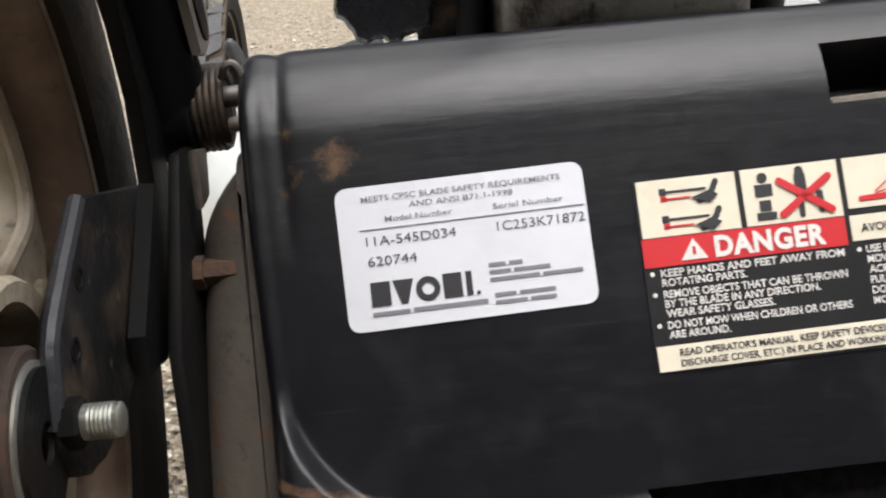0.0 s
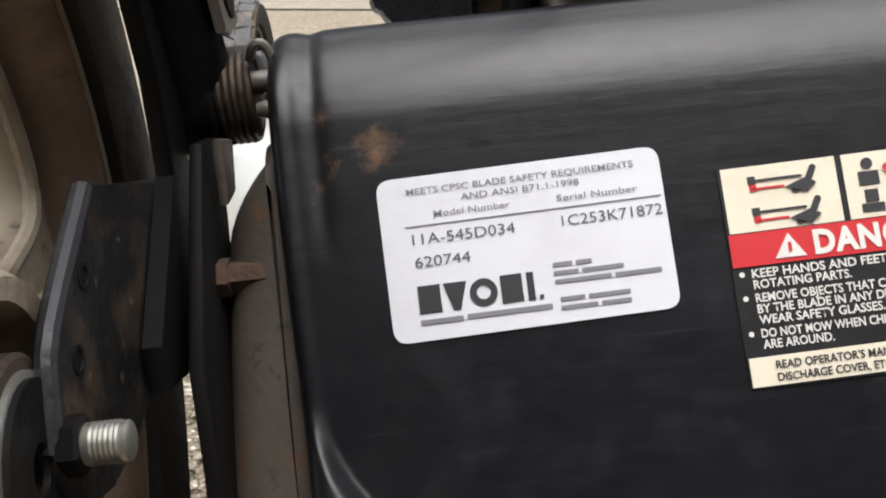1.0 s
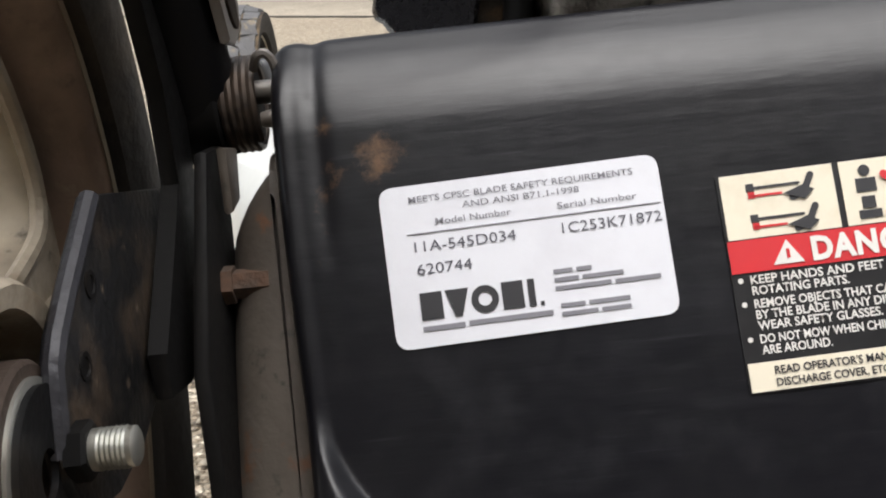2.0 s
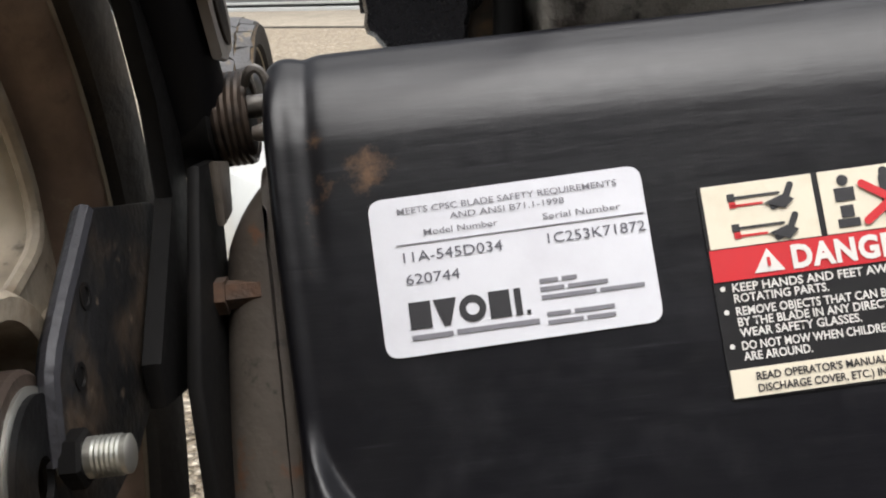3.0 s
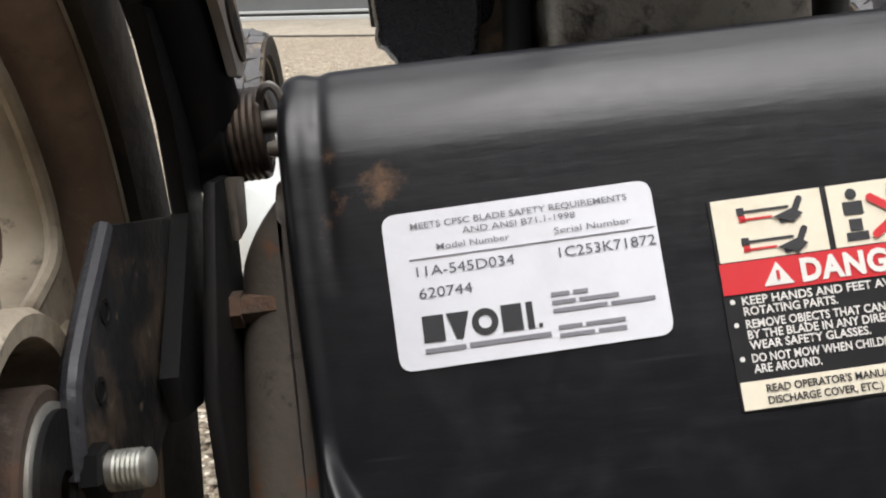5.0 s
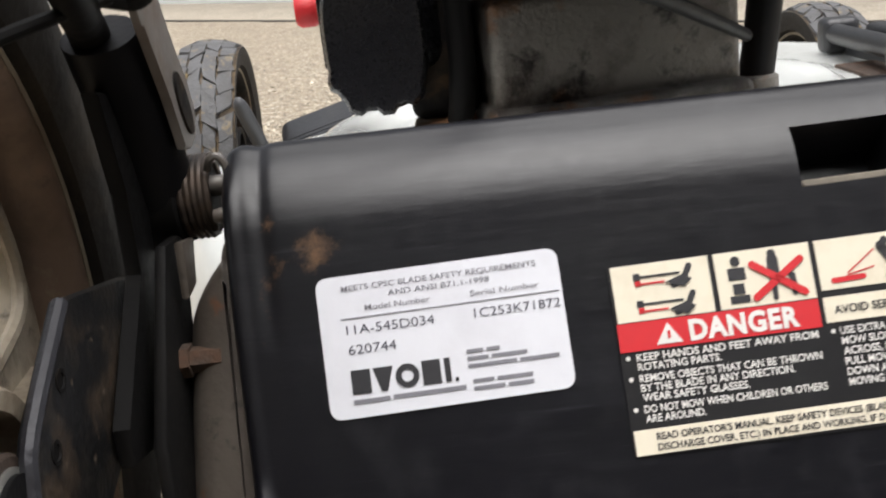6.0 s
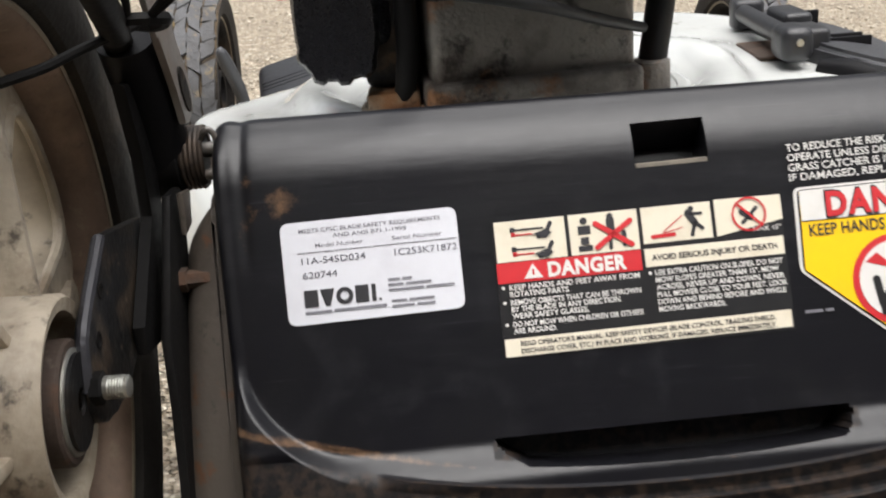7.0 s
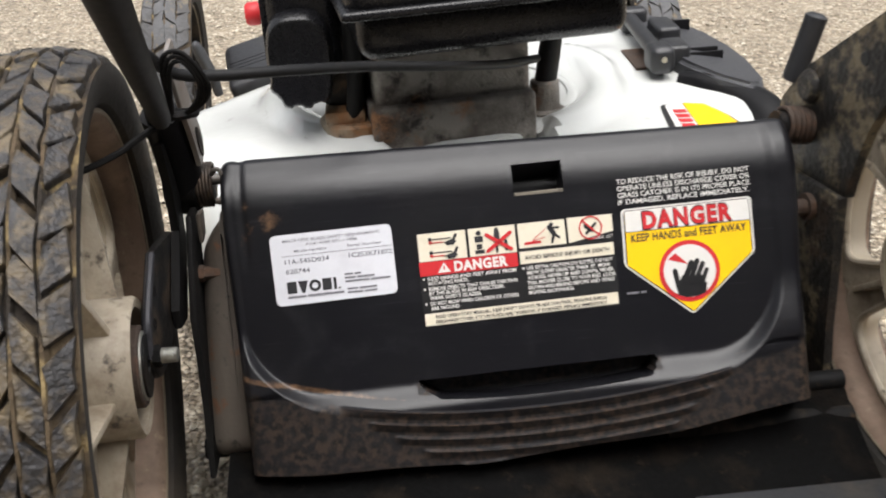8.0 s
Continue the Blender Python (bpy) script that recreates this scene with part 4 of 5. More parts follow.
def wheel_web(hub_r, rim_r, x, thick, windows, centre, R):
    """The disc of a wheel with rounded windows in it, and the loops of their edges."""
    bm = bmesh.new()
    loops = []
    r0, r1 = hub_r - 0.002, rim_r - 0.006
    wr0, wr1 = hub_r + 0.018 * R / 0.164, rim_r - 0.014 * R / 0.164
    half = math.pi / windows
    n = 40
    for k in range(windows):
        mid = centre + 2 * math.pi * k / windows
        rings = []
        for f in (0.0, 0.35, 1.0):
            ring = []
            for i in range(n):
                t = 2 * math.pi * (i + 0.5) / n
                c, s = math.cos(t), math.sin(t)
                u = (abs(c) ** 5 + abs(s) ** 5) ** (-1 / 5)
                v = 1 / max(abs(c), abs(s))
                ai, ri = half * 0.66 * c * u, (wr0 + wr1) / 2 + (wr1 - wr0) / 2 * s * u
                ao, ro = half * c * v, (r0 + r1) / 2 + (r1 - r0) / 2 * s * v
                ring.append((mid + ai + (ao - ai) * f, ri + (ro - ri) * f))
            rings.append(ring)
        loops.append([(x, r * math.sin(a), r * math.cos(a)) for a, r in rings[0]])
        front = [[bm.verts.new((x, r * math.sin(a), r * math.cos(a))) for a, r in ring] for ring in rings]
        rear = [[bm.verts.new((x - thick, r * math.sin(a), r * math.cos(a))) for a, r in ring] for ring in rings]
        for i in range(n):
            m = (i + 1) % n
            for a, b in ((0, 1), (1, 2)):
                bm.faces.new((front[a][i], front[a][m], front[b][m], front[b][i]))
                bm.faces.new((rear[a][m], rear[a][i], rear[b][i], rear[b][m]))
            bm.faces.new((front[0][m], front[0][i], rear[0][i], rear[0][m]))
    bmesh.ops.remove_doubles(bm, verts=bm.verts, dist=0.0004)
    return bm, loops


def build_wheel(name, R, rim_r, width, hub_r, windows, rows, count, m, label, hub_out=0.004, fin_at=31.0, skin=None, gap=0.75, web_x=-0.026, twist=0.014, inside_mat=None):
    """A wheel whose inner shoulder lies in the plane x = 0 of m, with its tyre towards -x."""
    w, g = width, 0.006 * R / 0.164
    base = R - g
    rim = bmesh.new()
    q = -0.008 * R / 0.164
    lathe([(q - 0.002, rim_r + 0.001), (q, rim_r - 0.001), (q - 0.0015, rim_r - 0.0035), (q - 0.006, rim_r - 0.006), (-w * 0.55, rim_r - 0.009), (-w * 0.9, rim_r - 0.005), (-w * 0.96, rim_r), (-w * 0.5, rim_r + 0.001)], 72, bm=rim, closed=True)
    inner = part(name, rim, inside_mat or rim_inside, mower, label)
    inner.matrix_local = m
    lip = lathe([(q + 0.0004, rim_r + 0.0008), (q + 0.001, rim_r - 0.0006), (q + 0.0002, rim_r - 0.0018), (q - 0.0008, rim_r - 0.001)], 72, closed=True)
    part("rim_lip", lip, lip_plastic, inner, "worn pale rim lip")
    hub = lathe([(-w * 1.0, 0.012), (-w * 1.0, hub_r), (hub_out - 0.002, hub_r), (hub_out, hub_r - 0.0015), (hub_out - 0.001, hub_r - 0.006), (-0.016, hub_r - 0.007), (-0.018, 0.012)], 48, closed=True)
    part("hub", hub, inside_mat or cream_plastic, inner, "plastic wheel hub")
    centre = radians(fin_at) + math.pi / windows
    web, loops = wheel_web(hub_r, rim_r, web_x, 0.006, windows, centre, R)
    part("web", web, inside_mat or cream_plastic, inner, "cream plastic wheel disc with windows" if inside_mat is None else "dark wheel disc with windows")
    for loop in loops:
        mid = sum((Vector(p) for p in loop), Vector()) / len(loop)
        bm = bmesh.new()
        rings = []
        for x, k in ((web_x, 1.0), (web_x - 0.008, 0.99), (-w * 0.70, 0.96), (-w * 0.73, 0.96)):
            rings.append([bm.verts.new((x, mid.y + (p[1] - mid.y) * k, mid.z + (p[2] - mid.z) * k)) for p in loop])
        for p, q2 in zip(rings, rings[1:]):
            for i in range(len(loop)):
                j = (i + 1) % len(loop)
                bm.faces.new((p[i], p[j], q2[j], q2[i]))
        part("window_wall", bm, cream_daylit, inner, "soiled cream side of a wheel opening, brightened as daylit")
    for loop in loops:
        part("window_lip", sweep(loop, 0.0026 * R / 0.164, 8, closed=True, steps=1), cream_plastic, inner)
    top = rim_r - 0.022 * R / 0.164
    for k in range(windows):
        a = radians(fin_at) + 2 * math.pi * k / windows
        fin = plate([(hub_r - 0.003, hub_out - 0.009 * R / 0.164), (top, web_x + 0.002), (top, web_x - 0.003), (hub_r - 0.003, web_x - 0.003)], 0.005,
                    Matrix.Rotation(-a, 4, "X") @ frame_of((0, 0, 0), (0, 0, 1), (1, 0, 0)), 0.0012)
        part("gusset", fin, cream_plastic, inner)
    tyre = lathe([(q - 0.004, rim_r + 0.0006), (q + 0.004, rim_r + 0.003), (0.0, rim_r + 0.009), (0.0020, R - 0.010), (0.0014, R - 0.0055), (-0.0015, base - 0.001), (-w * 0.15, base + crown(-w * 0.15, R, w)), (-w * 0.35, base + crown(-w * 0.35, R, w)), (-w * 0.5, base + crown(-w * 0.5, R, w)), (-w * 0.65, base + crown(-w * 0.65, R, w)), (-w * 0.85, base + crown(-w * 0.85, R, w)), (-w + 0.0015, base - 0.003), (-w - 0.0012, R - 0.009), (-w - 0.003, (rim_r + R) / 2), (-w - 0.0015, rim_r + 0.004), (-w + 0.003, rim_r + 0.0008)], 96, closed=True)
    casing = part("tyre", tyre, [groove_mud, sidewall, shoulder_mud], inner, "black rubber tyre packed with dried mud")
    for p in casing.data.polygons:
        r = math.hypot(p.center.y, p.center.z)
        p.material_index = 0 if (r > base - 0.004 and -w < p.center.x < 0) else (2 if r > R - 0.0075 else 1)
    part("tread", tread_blocks(R, base, w, rows, count, twist, rows * 7 + count, gap), skin or rubber, inner, "worn grey rubber tread blocks", smooth=False)
    tagged(part("tread_mud", tread_mud(R, w, rows, rows + count), groove_mud, inner, "dried straw-coloured mud in the tread"), kind="stuff")
    return inner


def wheel_pose(x, y, z, yaw, camber):
    a, c = radians(yaw), radians(camber)
    ax = Vector((math.cos(a) * math.cos(c), math.sin(a) * math.cos(c), math.sin(c)))
    fw = Vector((-math.sin(a), math.cos(a), 0))
    m = Matrix((ax, fw, ax.cross(fw))).transposed().to_4x4()
    m.translation = (x, y, z)
    return m


REAR_L = wheel_pose(-0.2139, -0.1233, 0.1371, 5.3, -2.4)
rear_left = build_wheel("rear_wheel", 0.1655, 0.137, 0.055, 0.038, 6, 5, 46, REAR_L, "cream plastic rear wheel, muddy inside", 0.0, gap=1.8, twist=0.034)
REAR_R = wheel_pose(0.2440, -0.0620, 0.114, 184.6, 3.8)
rear_right = build_wheel("rear_wheel", 0.1655, 0.137, 0.055, 0.038, 6, 5, 46, REAR_R, "cream plastic rear wheel, muddy inside", 0.0, fin_at=56.0, gap=1.8, twist=0.034)
FRONT_L = wheel_pose(-0.290, 0.622, 0.0855, 2.6, -3.8)
build_wheel("front_wheel", 0.103, 0.078, 0.052, 0.024, 6, 4, 30, FRONT_L, "small front wheel, dark inside", -0.006, skin=front_rubber, inside_mat=dirty_black, gap=0.5, twist=0.04)
FRONT_R = wheel_pose(0.224, 0.645, 0.0560, 182.6, 3.8)
build_wheel("front_wheel", 0.103, 0.078, 0.052, 0.024, 6, 4, 30, FRONT_R, "small front wheel, dark inside", -0.006, skin=front_rubber, inside_mat=dirty_black, gap=0.5, twist=0.04)


for wheel in (rear_left, rear_right):
    part("bushing", lathe([(-0.008, 0.012), (-0.008, 0.0222), (0.0, 0.0222), (0.001, 0.0212), (0.001, 0.012)], 40, closed=True), rusty, wheel, "rust-brown bushing ring")
    part("washer", lathe([(0.001, 0.008), (0.001, 0.0188), (0.0017, 0.0188), (0.0020, 0.0182), (0.0020, 0.008)], 40, closed=True), steel, wheel, "zinc washer")
    part("spacer", lathe([(0.0020, 0.005), (0.0020, 0.0172), (0.0034, 0.0172), (0.0034, 0.005)], 32, closed=True), black_steel, wheel)

# ---- deck ----
def deck_height(x, y):
    cx, cy, a, b, n = -0.005, 0.305, 0.262, 0.315, 3.0
    rho = (abs((x - cx) / a) ** n + abs((y - cy) / b) ** n) ** (1 / n)
    z = 0.143 - 0.09 * smoothstep(0.90, 1.02, rho) ** 1.2
    d = math.hypot(x + 0.02, y - 0.29)
    z += 0.010 * smoothstep(0.168, 0.152, d) - 0.009 * smoothstep(0.138, 0.124, d)
    z -= 0.006 * smoothstep(0.08, 0.2, x) * smoothstep(0.34, 0.2, y)
    z += 0.012 * math.exp(-(((x + 0.18) / 0.06) ** 2 + ((y - 0.17) / 0.09) ** 2))
    z += 0.004 * math.exp(-(((x - 0.135) / 0.025) ** 4 + ((y - 0.34) / 0.045) ** 4))
    z -= 0.06 * smoothstep(-0.075, -0.055, x) * smoothstep(0.060, 0.040, x) * smoothstep(0.19, 0.155, y)
    beyond = -x - (0.268 - 0.837 * (y - 0.2545))
    z -= 0.07 * smoothstep(-0.01, 0.09, beyond) if y > 0.2 else 0.0
    return z, rho


def build_deck():
    bm = bmesh.new()
    rings, sides = [], 120
    cx, cy, a, b, n = -0.005, 0.305, 0.262, 0.315, 3.0
    levels = [i / 46 for i in range(47)]
    for q in levels:
        ring = []
        for k in range(sides):
            t = 2 * math.pi * k / sides
            c, s = math.cos(t), math.sin(t)
            u = (abs(c) ** n + abs(s) ** n) ** (-1 / n)
            x, y = cx + a * u * c * q * 1.0, cy + b * u * s * q
            y = max(y, 0.05)
            if y < 0.30:
                x *= 0.92 + 0.08 * smoothstep(0.02, 0.2, y)
            ring.append(bm.verts.new((x, y, deck_height(x, y)[0])))
        rings.append(ring)
    lip = []
    for v in rings[-1]:
        lip.append(bm.verts.new((v.co.x * 1.01, (v.co.y - cy) * 1.01 + cy, 0.045)))
    rings.append(lip)
    for p, q in zip(rings[1:], rings[2:]):
        for k in range(sides):
            bm.faces.new((p[k], p[(k + 1) % sides], q[(k + 1) % sides], q[k]))
    mid = rings[0][0]
    for k in range(sides):
        bm.faces.new((mid, rings[1][(k + 1) % sides], rings[1][k]))
    bmesh.ops.remove_doubles(bm, verts=bm.verts, dist=0.0002)
    return bm


deck = part("deck", build_deck(), white_paint, mower, "glossy white painted steel mower deck")


def in_flap(x0, x1, s0, s1, d0, d1, bevel, segments=4):
    """A rounded block that leans with the flap, from its extent across, along and out."""
    bm = box((x0, s0, d0), (x1, s1, d1), bevel, segments)
    for v in bm.verts:
        v.co = on_flap(v.co.x, v.co.y, v.co.z)
    return bm


def domed(bm):
    """Lets the top of the chute wall climb towards the flap."""
    for v in bm.verts:
        x, s = off_flap(v.co)
        v.co += FLAP_UP * (0.9 * (x + 0.181) + 0.004) * smoothstep(-0.10, -0.07, s)
        if x < -0.18:
            v.co.x += 0.10 * (v.co.z - 0.125)
    return bm


# closed block; its dark colour gives the shade inside the chute
part("chute_shade_block", in_flap(-0.165, 0.165, -0.20, -0.085, -0.12, -0.034, 0.006), dirty_black, mower, "muddy dark block for the shaded inside of the discharge chute")
part("rear_chute", domed(in_flap(-0.1955, -0.166, -0.208, -0.060, -0.11, -0.010, 0.0135, 6)), beige_paint, mower, "soiled white chute side wall, shade put into its colour")
part("rear_chute", in_flap(0.166, 0.1805, -0.208, -0.070, -0.11, -0.014, 0.006, 4), beige_paint, mower, "soiled white chute side wall, shade put into its colour")

# ---- trailing shield and rod below the flap ----
def build_shield():
    """A rubber mat hanging from the rod and trailing over the ground."""
    bm = bmesh.new()
    rows = []
    for k in range(13):
        t = k / 12
        y, z = -0.050 - 0.26 * t, 0.038 - 0.052 * t ** 0.6
        rows.append([bm.verts.new((-0.188 + 0.40 * i / 20, y + 0.004 * math.sin(i * 0.9), z + 0.003 * math.sin(i * 0.7 + k) + 0.016 * (0.5 - i / 20))) for i in range(21)])
    for a, b in zip(rows, rows[1:]):
        for i in range(20):
            bm.faces.new((a[i], a[i + 1], b[i + 1], b[i]))
    bmesh.ops.solidify(bm, geom=bm.faces[:], thickness=0.004)
    return bm


part("trailing_shield", build_shield(), shield_rubber, mower, "black rubber trailing shield, muddy")
part("shield_rod", sweep([(-0.205, -0.060, 0.032), (0.0, -0.056, 0.035), (0.212, -0.052, 0.0333)], 0.0065), black_steel, mower, "black steel rod")
part("hinge_tube", sweep([(0.09, -0.068, 0.016), (0.15, -0.068, 0.015), (0.213, -0.068, 0.0135)], 0.0105, 18), dirty_black, mower, "muddy black shield hinge tube")
# sheet added over the shield; its blue-grey gives the sky's sheen there
sheen_sheet = box((0.09, -0.31, -0.002), (0.214, -0.134, 0.002), 0.0015, m=Matrix.Translation((0, 0, 0.0365)) @ pose(0, 0, 0, 9, 0, 0))
part("shield_sheen", sheen_sheet, sheen_rubber, mower, "blue-grey sheet for the sky's sheen on the shield")
part("shield_end", box((0.190, -0.088, -0.027), (0.214, -0.060, 0.007), 0.003), dirty_black, mower, "muddy black shield end block")
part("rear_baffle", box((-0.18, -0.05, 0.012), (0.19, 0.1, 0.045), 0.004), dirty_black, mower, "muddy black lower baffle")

# ---- left pivot arm, bars and handle ----
def side_plate(name, x, outline, thick, mat, parent, label="", bevel=0.0012):
    """A plate in a plane of constant x, from (y, z) corners."""
    return part(name, plate(outline, thick, frame_of((x, 0, 0), (0, 1, 0), (0, 0, 1)), bevel), mat, parent, label)


ARM = [(-0.0730, 0.1795), (-0.052, 0.1748), (-0.022, 0.1688), (-0.016, 0.150), (-0.040, 0.130), (-0.075, 0.118), (-0.096, 0.1175), (-0.106, 0.1185), (-0.1135, 0.1225), (-0.1180, 0.132), (-0.1165, 0.143), (-0.1120, 0.1515), (-0.1070, 0.1585)]
def axle_bolt(m, parent):
    thread = [(-0.006, 0.0), (-0.006, 0.0046), (0.0, 0.0046)]
    for k in range(6):
        thread += [(0.0015 + k * 0.0011, 0.0047), (0.0015 + k * 0.0011 + 0.0005, 0.0043)]
    thread += [(0.0088, 0.0044), (0.0092, 0.0038), (0.0092, 0.0)]
    return part("axle_bolt", lathe(thread, 24, m), steel, parent, "bright zinc threaded axle bolt end")


pivot_arm = side_plate("pivot_arm", -0.2115, ARM, 0.005, arm_paint, mower, "black painted steel wheel height arm with worn edge")
axle_bolt(Matrix.Translation((-0.2050, -0.1135, 0.1365)) @ Matrix.Scale(0.93, 4), pivot_arm)
part("axle_nut", lathe([(-0.2095, 0.0), (-0.2095, 0.0062), (-0.2060, 0.0062), (-0.2052, 0.0054), (-0.2052, 0.0)], 6, Matrix.Translation((0, -0.1135, 0.1365))), tie_black, pivot_arm, "black hex nut")
part("arm_flange", sweep([(-0.2105, -0.0735, 0.1790), (-0.2105, -0.1070, 0.1582), (-0.2105, -0.1135, 0.1480), (-0.2105, -0.1168, 0.137)], 0.0023, 8, steps=3), worn_edge, pivot_arm, "worn edge")
for y, z in ((-0.088, 0.163), (-0.100, 0.149)):
    part("arm_hole", lathe([(0, 0), (0, 0.0032), (0.0006, 0.0032), (0.0006, 0.0022), (0.0002, 0.002), (0.0002, 0.0)], 16, Matrix.Translation((-0.2092, y, z))), dirty_black, pivot_arm)
side_plate("lever_bar", -0.2055, [(-0.033, 0.228), (-0.008, 0.224), (-0.004, 0.195), (-0.010, 0.160), (-0.030, 0.138), (-0.047, 0.121), (-0.066, 0.125), (-0.066, 0.137), (-0.0255, 0.170), (-0.0235, 0.196)], 0.005, tie_black, mower, "black steel handle bracket bar")
side_plate("deck_strap", -0.1975, [(-0.021, 0.177), (0.002, 0.175), (-0.010, 0.141), (-0.020, 0.091), (-0.040, 0.052), (-0.050, 0.030), (-0.088, 0.030), (-0.081, 0.046), (-0.072, 0.066), (-0.063, 0.100), (-0.060, 0.128)], 0.004, tie_black, mower, "black steel side strap")
part("side_bolt", lathe([(0, 0), (0, 0.0055), (0.006, 0.0055), (0.006, 0.0042), (0.016, 0.0042), (0.016, 0)], 6, Matrix.Translation((-0.1985, -0.0275, 0.1405))), rusty, mower, "rusty hex bolt")


def coil(start, end, r, wire, turns, steps=14):
    a, b = Vector(start), Vector(end)
    axis = (b - a).normalized()
    u = axis.orthogonal().normalized()
    v = axis.cross(u)
    pts = []
    for k in range(int(turns * steps) + 1):
        t = 2 * math.pi * k / steps
        pts.append(a + (b - a) * (k / (turns * steps)) + r * (math.cos(t) * u + math.sin(t) * v))
    return sweep(pts, wire, 8, steps=1)


part("torsion_spring", coil((-0.1935, 0.008, 0.1850), (-0.1840, 0.008, 0.1850), 0.0132, 0.0014, 4.5), spring_steel, mower, "tarnished coil spring on the flap hinge")
part("spring_core", sweep([(-0.208, 0.008, 0.1842), (-0.185, 0.008, 0.1842)], 0.0118), dirty_black, mower)
# black cylinder added over the spring's left end, which lies in shade
part("spring_shade", lathe([(-0.213, 0), (-0.213, 0.0150), (-0.1950, 0.0152), (-0.1940, 0.0142), (-0.1940, 0)], 32, Matrix.Translation((0, 0.008, 0.1850))), tie_black, mower, "black cylinder for the shade on the spring's end")
part("hinge_pin", sweep([(-0.188, 0.008, 0.1880), (-0.170, 0.008, 0.1880)], 0.0036), steel_wire, mower, "worn steel hinge pin")
part("spring_hook", sweep([(-0.1825, -0.004, 0.1960), (-0.1808, -0.006, 0.1995), (-0.1784, -0.006, 0.2004), (-0.1764, -0.006, 0.1980), (-0.1757, -0.006, 0.1930), (-0.1765, -0.006, 0.1890)], 0.0014, 8), steel_wire, mower, "bare wire hook of the spring")
part("spring_tail", sweep([(-0.1800, -0.0165, 0.1835), (-0.1770, -0.0165, 0.1835), (-0.1700, -0.0165, 0.1835)], [0.0020, 0.0026, 0.0026]), steel_wire, mower)

handle_bar = part("handle_bar", sweep([(-0.205, 0.010, 0.185), (-0.205, -0.020, 0.240), (-0.1990, -0.0450, 0.2500), (-0.1915, -0.0700, 0.2560), (-0.1735, -0.1595, 0.2957), (-0.1556, -0.2495, 0.3357), (-0.1376, -0.3393, 0.3756), (-0.1286, -0.3840, 0.3956)], [0.006, 0.006, 0.0056, 0.0056, 0.0056, 0.0056, 0.0056, 0.0056], 16), tie_black, mower, "black rubber-covered control cable bundle running back")
part("handle_sleeve", sweep([(-0.2020, 0.008, 0.174), (-0.2018, -0.005, 0.212), (-0.2024, -0.0215, 0.243)], [0.0126, 0.0124, 0.0116], 20, flat=0.9), black_plastic, handle_bar, "black plastic sleeve")
side_plate("handle_bracket", -0.1880, [(-0.050, 0.284), (-0.028, 0.288), (-0.010, 0.2526), (-0.001, 0.236), (0.0085, 0.224), (0.0120, 0.214), (0.0075, 0.2055), (-0.001, 0.2030), (-0.010, 0.2045), (-0.015, 0.222), (-0.031, 0.244)], 0.003, grey_metal, mower, "soiled grey steel handle bracket")
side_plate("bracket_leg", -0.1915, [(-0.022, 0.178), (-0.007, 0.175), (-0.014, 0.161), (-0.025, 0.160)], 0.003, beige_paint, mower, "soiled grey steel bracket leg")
# thin dark oval laid on the bracket in place of a shaded slot
slot = [(-0.0035 + 0.0055 * math.cos(k * math.pi / 12) - 0.35 * 0.0105 * math.sin(k * math.pi / 12), 0.2180 + 0.0105 * math.sin(k * math.pi / 12)) for k in range(24)]
side_plate("slot_shade_plate", -0.1862, slot, 0.0012, dirty_black, mower, "dark oval plate for a shaded slot in the handle bracket", 0.0)
part("control_cable", sweep([(-0.170, -0.22, 0.360), (-0.186, -0.13, 0.318), (-0.190, -0.078, 0.292), (-0.176, -0.056, 0.274), (-0.125, -0.025, 0.2635), (-0.082, 0.02, 0.249), (-0.025, 0.07, 0.230), (0.020, 0.135, 0.209), (0.052, 0.195, 0.1935)], 0.0033, 10), hose_rubber, mower, "thin black control cable")
for k in range(3):
    d = 0.0035 * k
    part("wire_loop", sweep([(-0.184, -0.075, 0.260), (-0.179 - d * 0.5, -0.085, 0.286 + d * 0.6), (-0.172, -0.086, 0.290 + d * 0.7), (-0.166 + d * 0.6, -0.084, 0.279), (-0.169 + d * 0.6, -0.078, 0.267), (-0.180, -0.07, 0.256)], 0.0013, 8), tie_black, mower, "thin black wire loop")
part("cable_tie", sweep([(-0.192, -0.06, 0.256), (-0.183, -0.074, 0.258), (-0.174, -0.064, 0.256), (-0.183, -0.05, 0.252)], 0.0026, 6, closed=True), tie_black, mower, "black cable tie")
part("tie_tail", sweep([(-0.186, -0.058, 0.254), (-0.1952, -0.070, 0.2514), (-0.2032, -0.080, 0.249), (-0.2104, -0.090, 0.2465), (-0.2185, -0.100, 0.2452), (-0.2272, -0.107, 0.2439)], 0.0019, 8), tie_black, mower, "black cable tie tail")

# ---- engine ----
YAW = Matrix.Translation((-0.084, 0.157, 0)) @ Matrix.Rotation(radians(7), 4, "Z") @ Matrix.Translation((0.084, -0.157, 0))
engine = part("engine_block", box((-0.079, 0.156, 0.162), (0.044, 0.33, 0.228), 0.006, 3, m=YAW), cast_alloy, mower, "grimy cast aluminium engine block with rust stains")
part("engine_base", box((-0.084, 0.1460, 0.085), (0.046, 0.34, 0.1770), 0.004, 3, m=YAW), cast_alloy, engine, "cast aluminium mounting flange")
part("base_boss", lathe([(0, 0.0), (0, 0.018), (0.016, 0.017), (0.018, 0.0125), (0.040, 0.012), (0.041, 0.0105), (0.041, 0)], 28, Matrix.Translation((0.060, 0.209, 0.130)) @ pose(0, 0, 0, 0, -90, 0)), cast_alloy, engine)
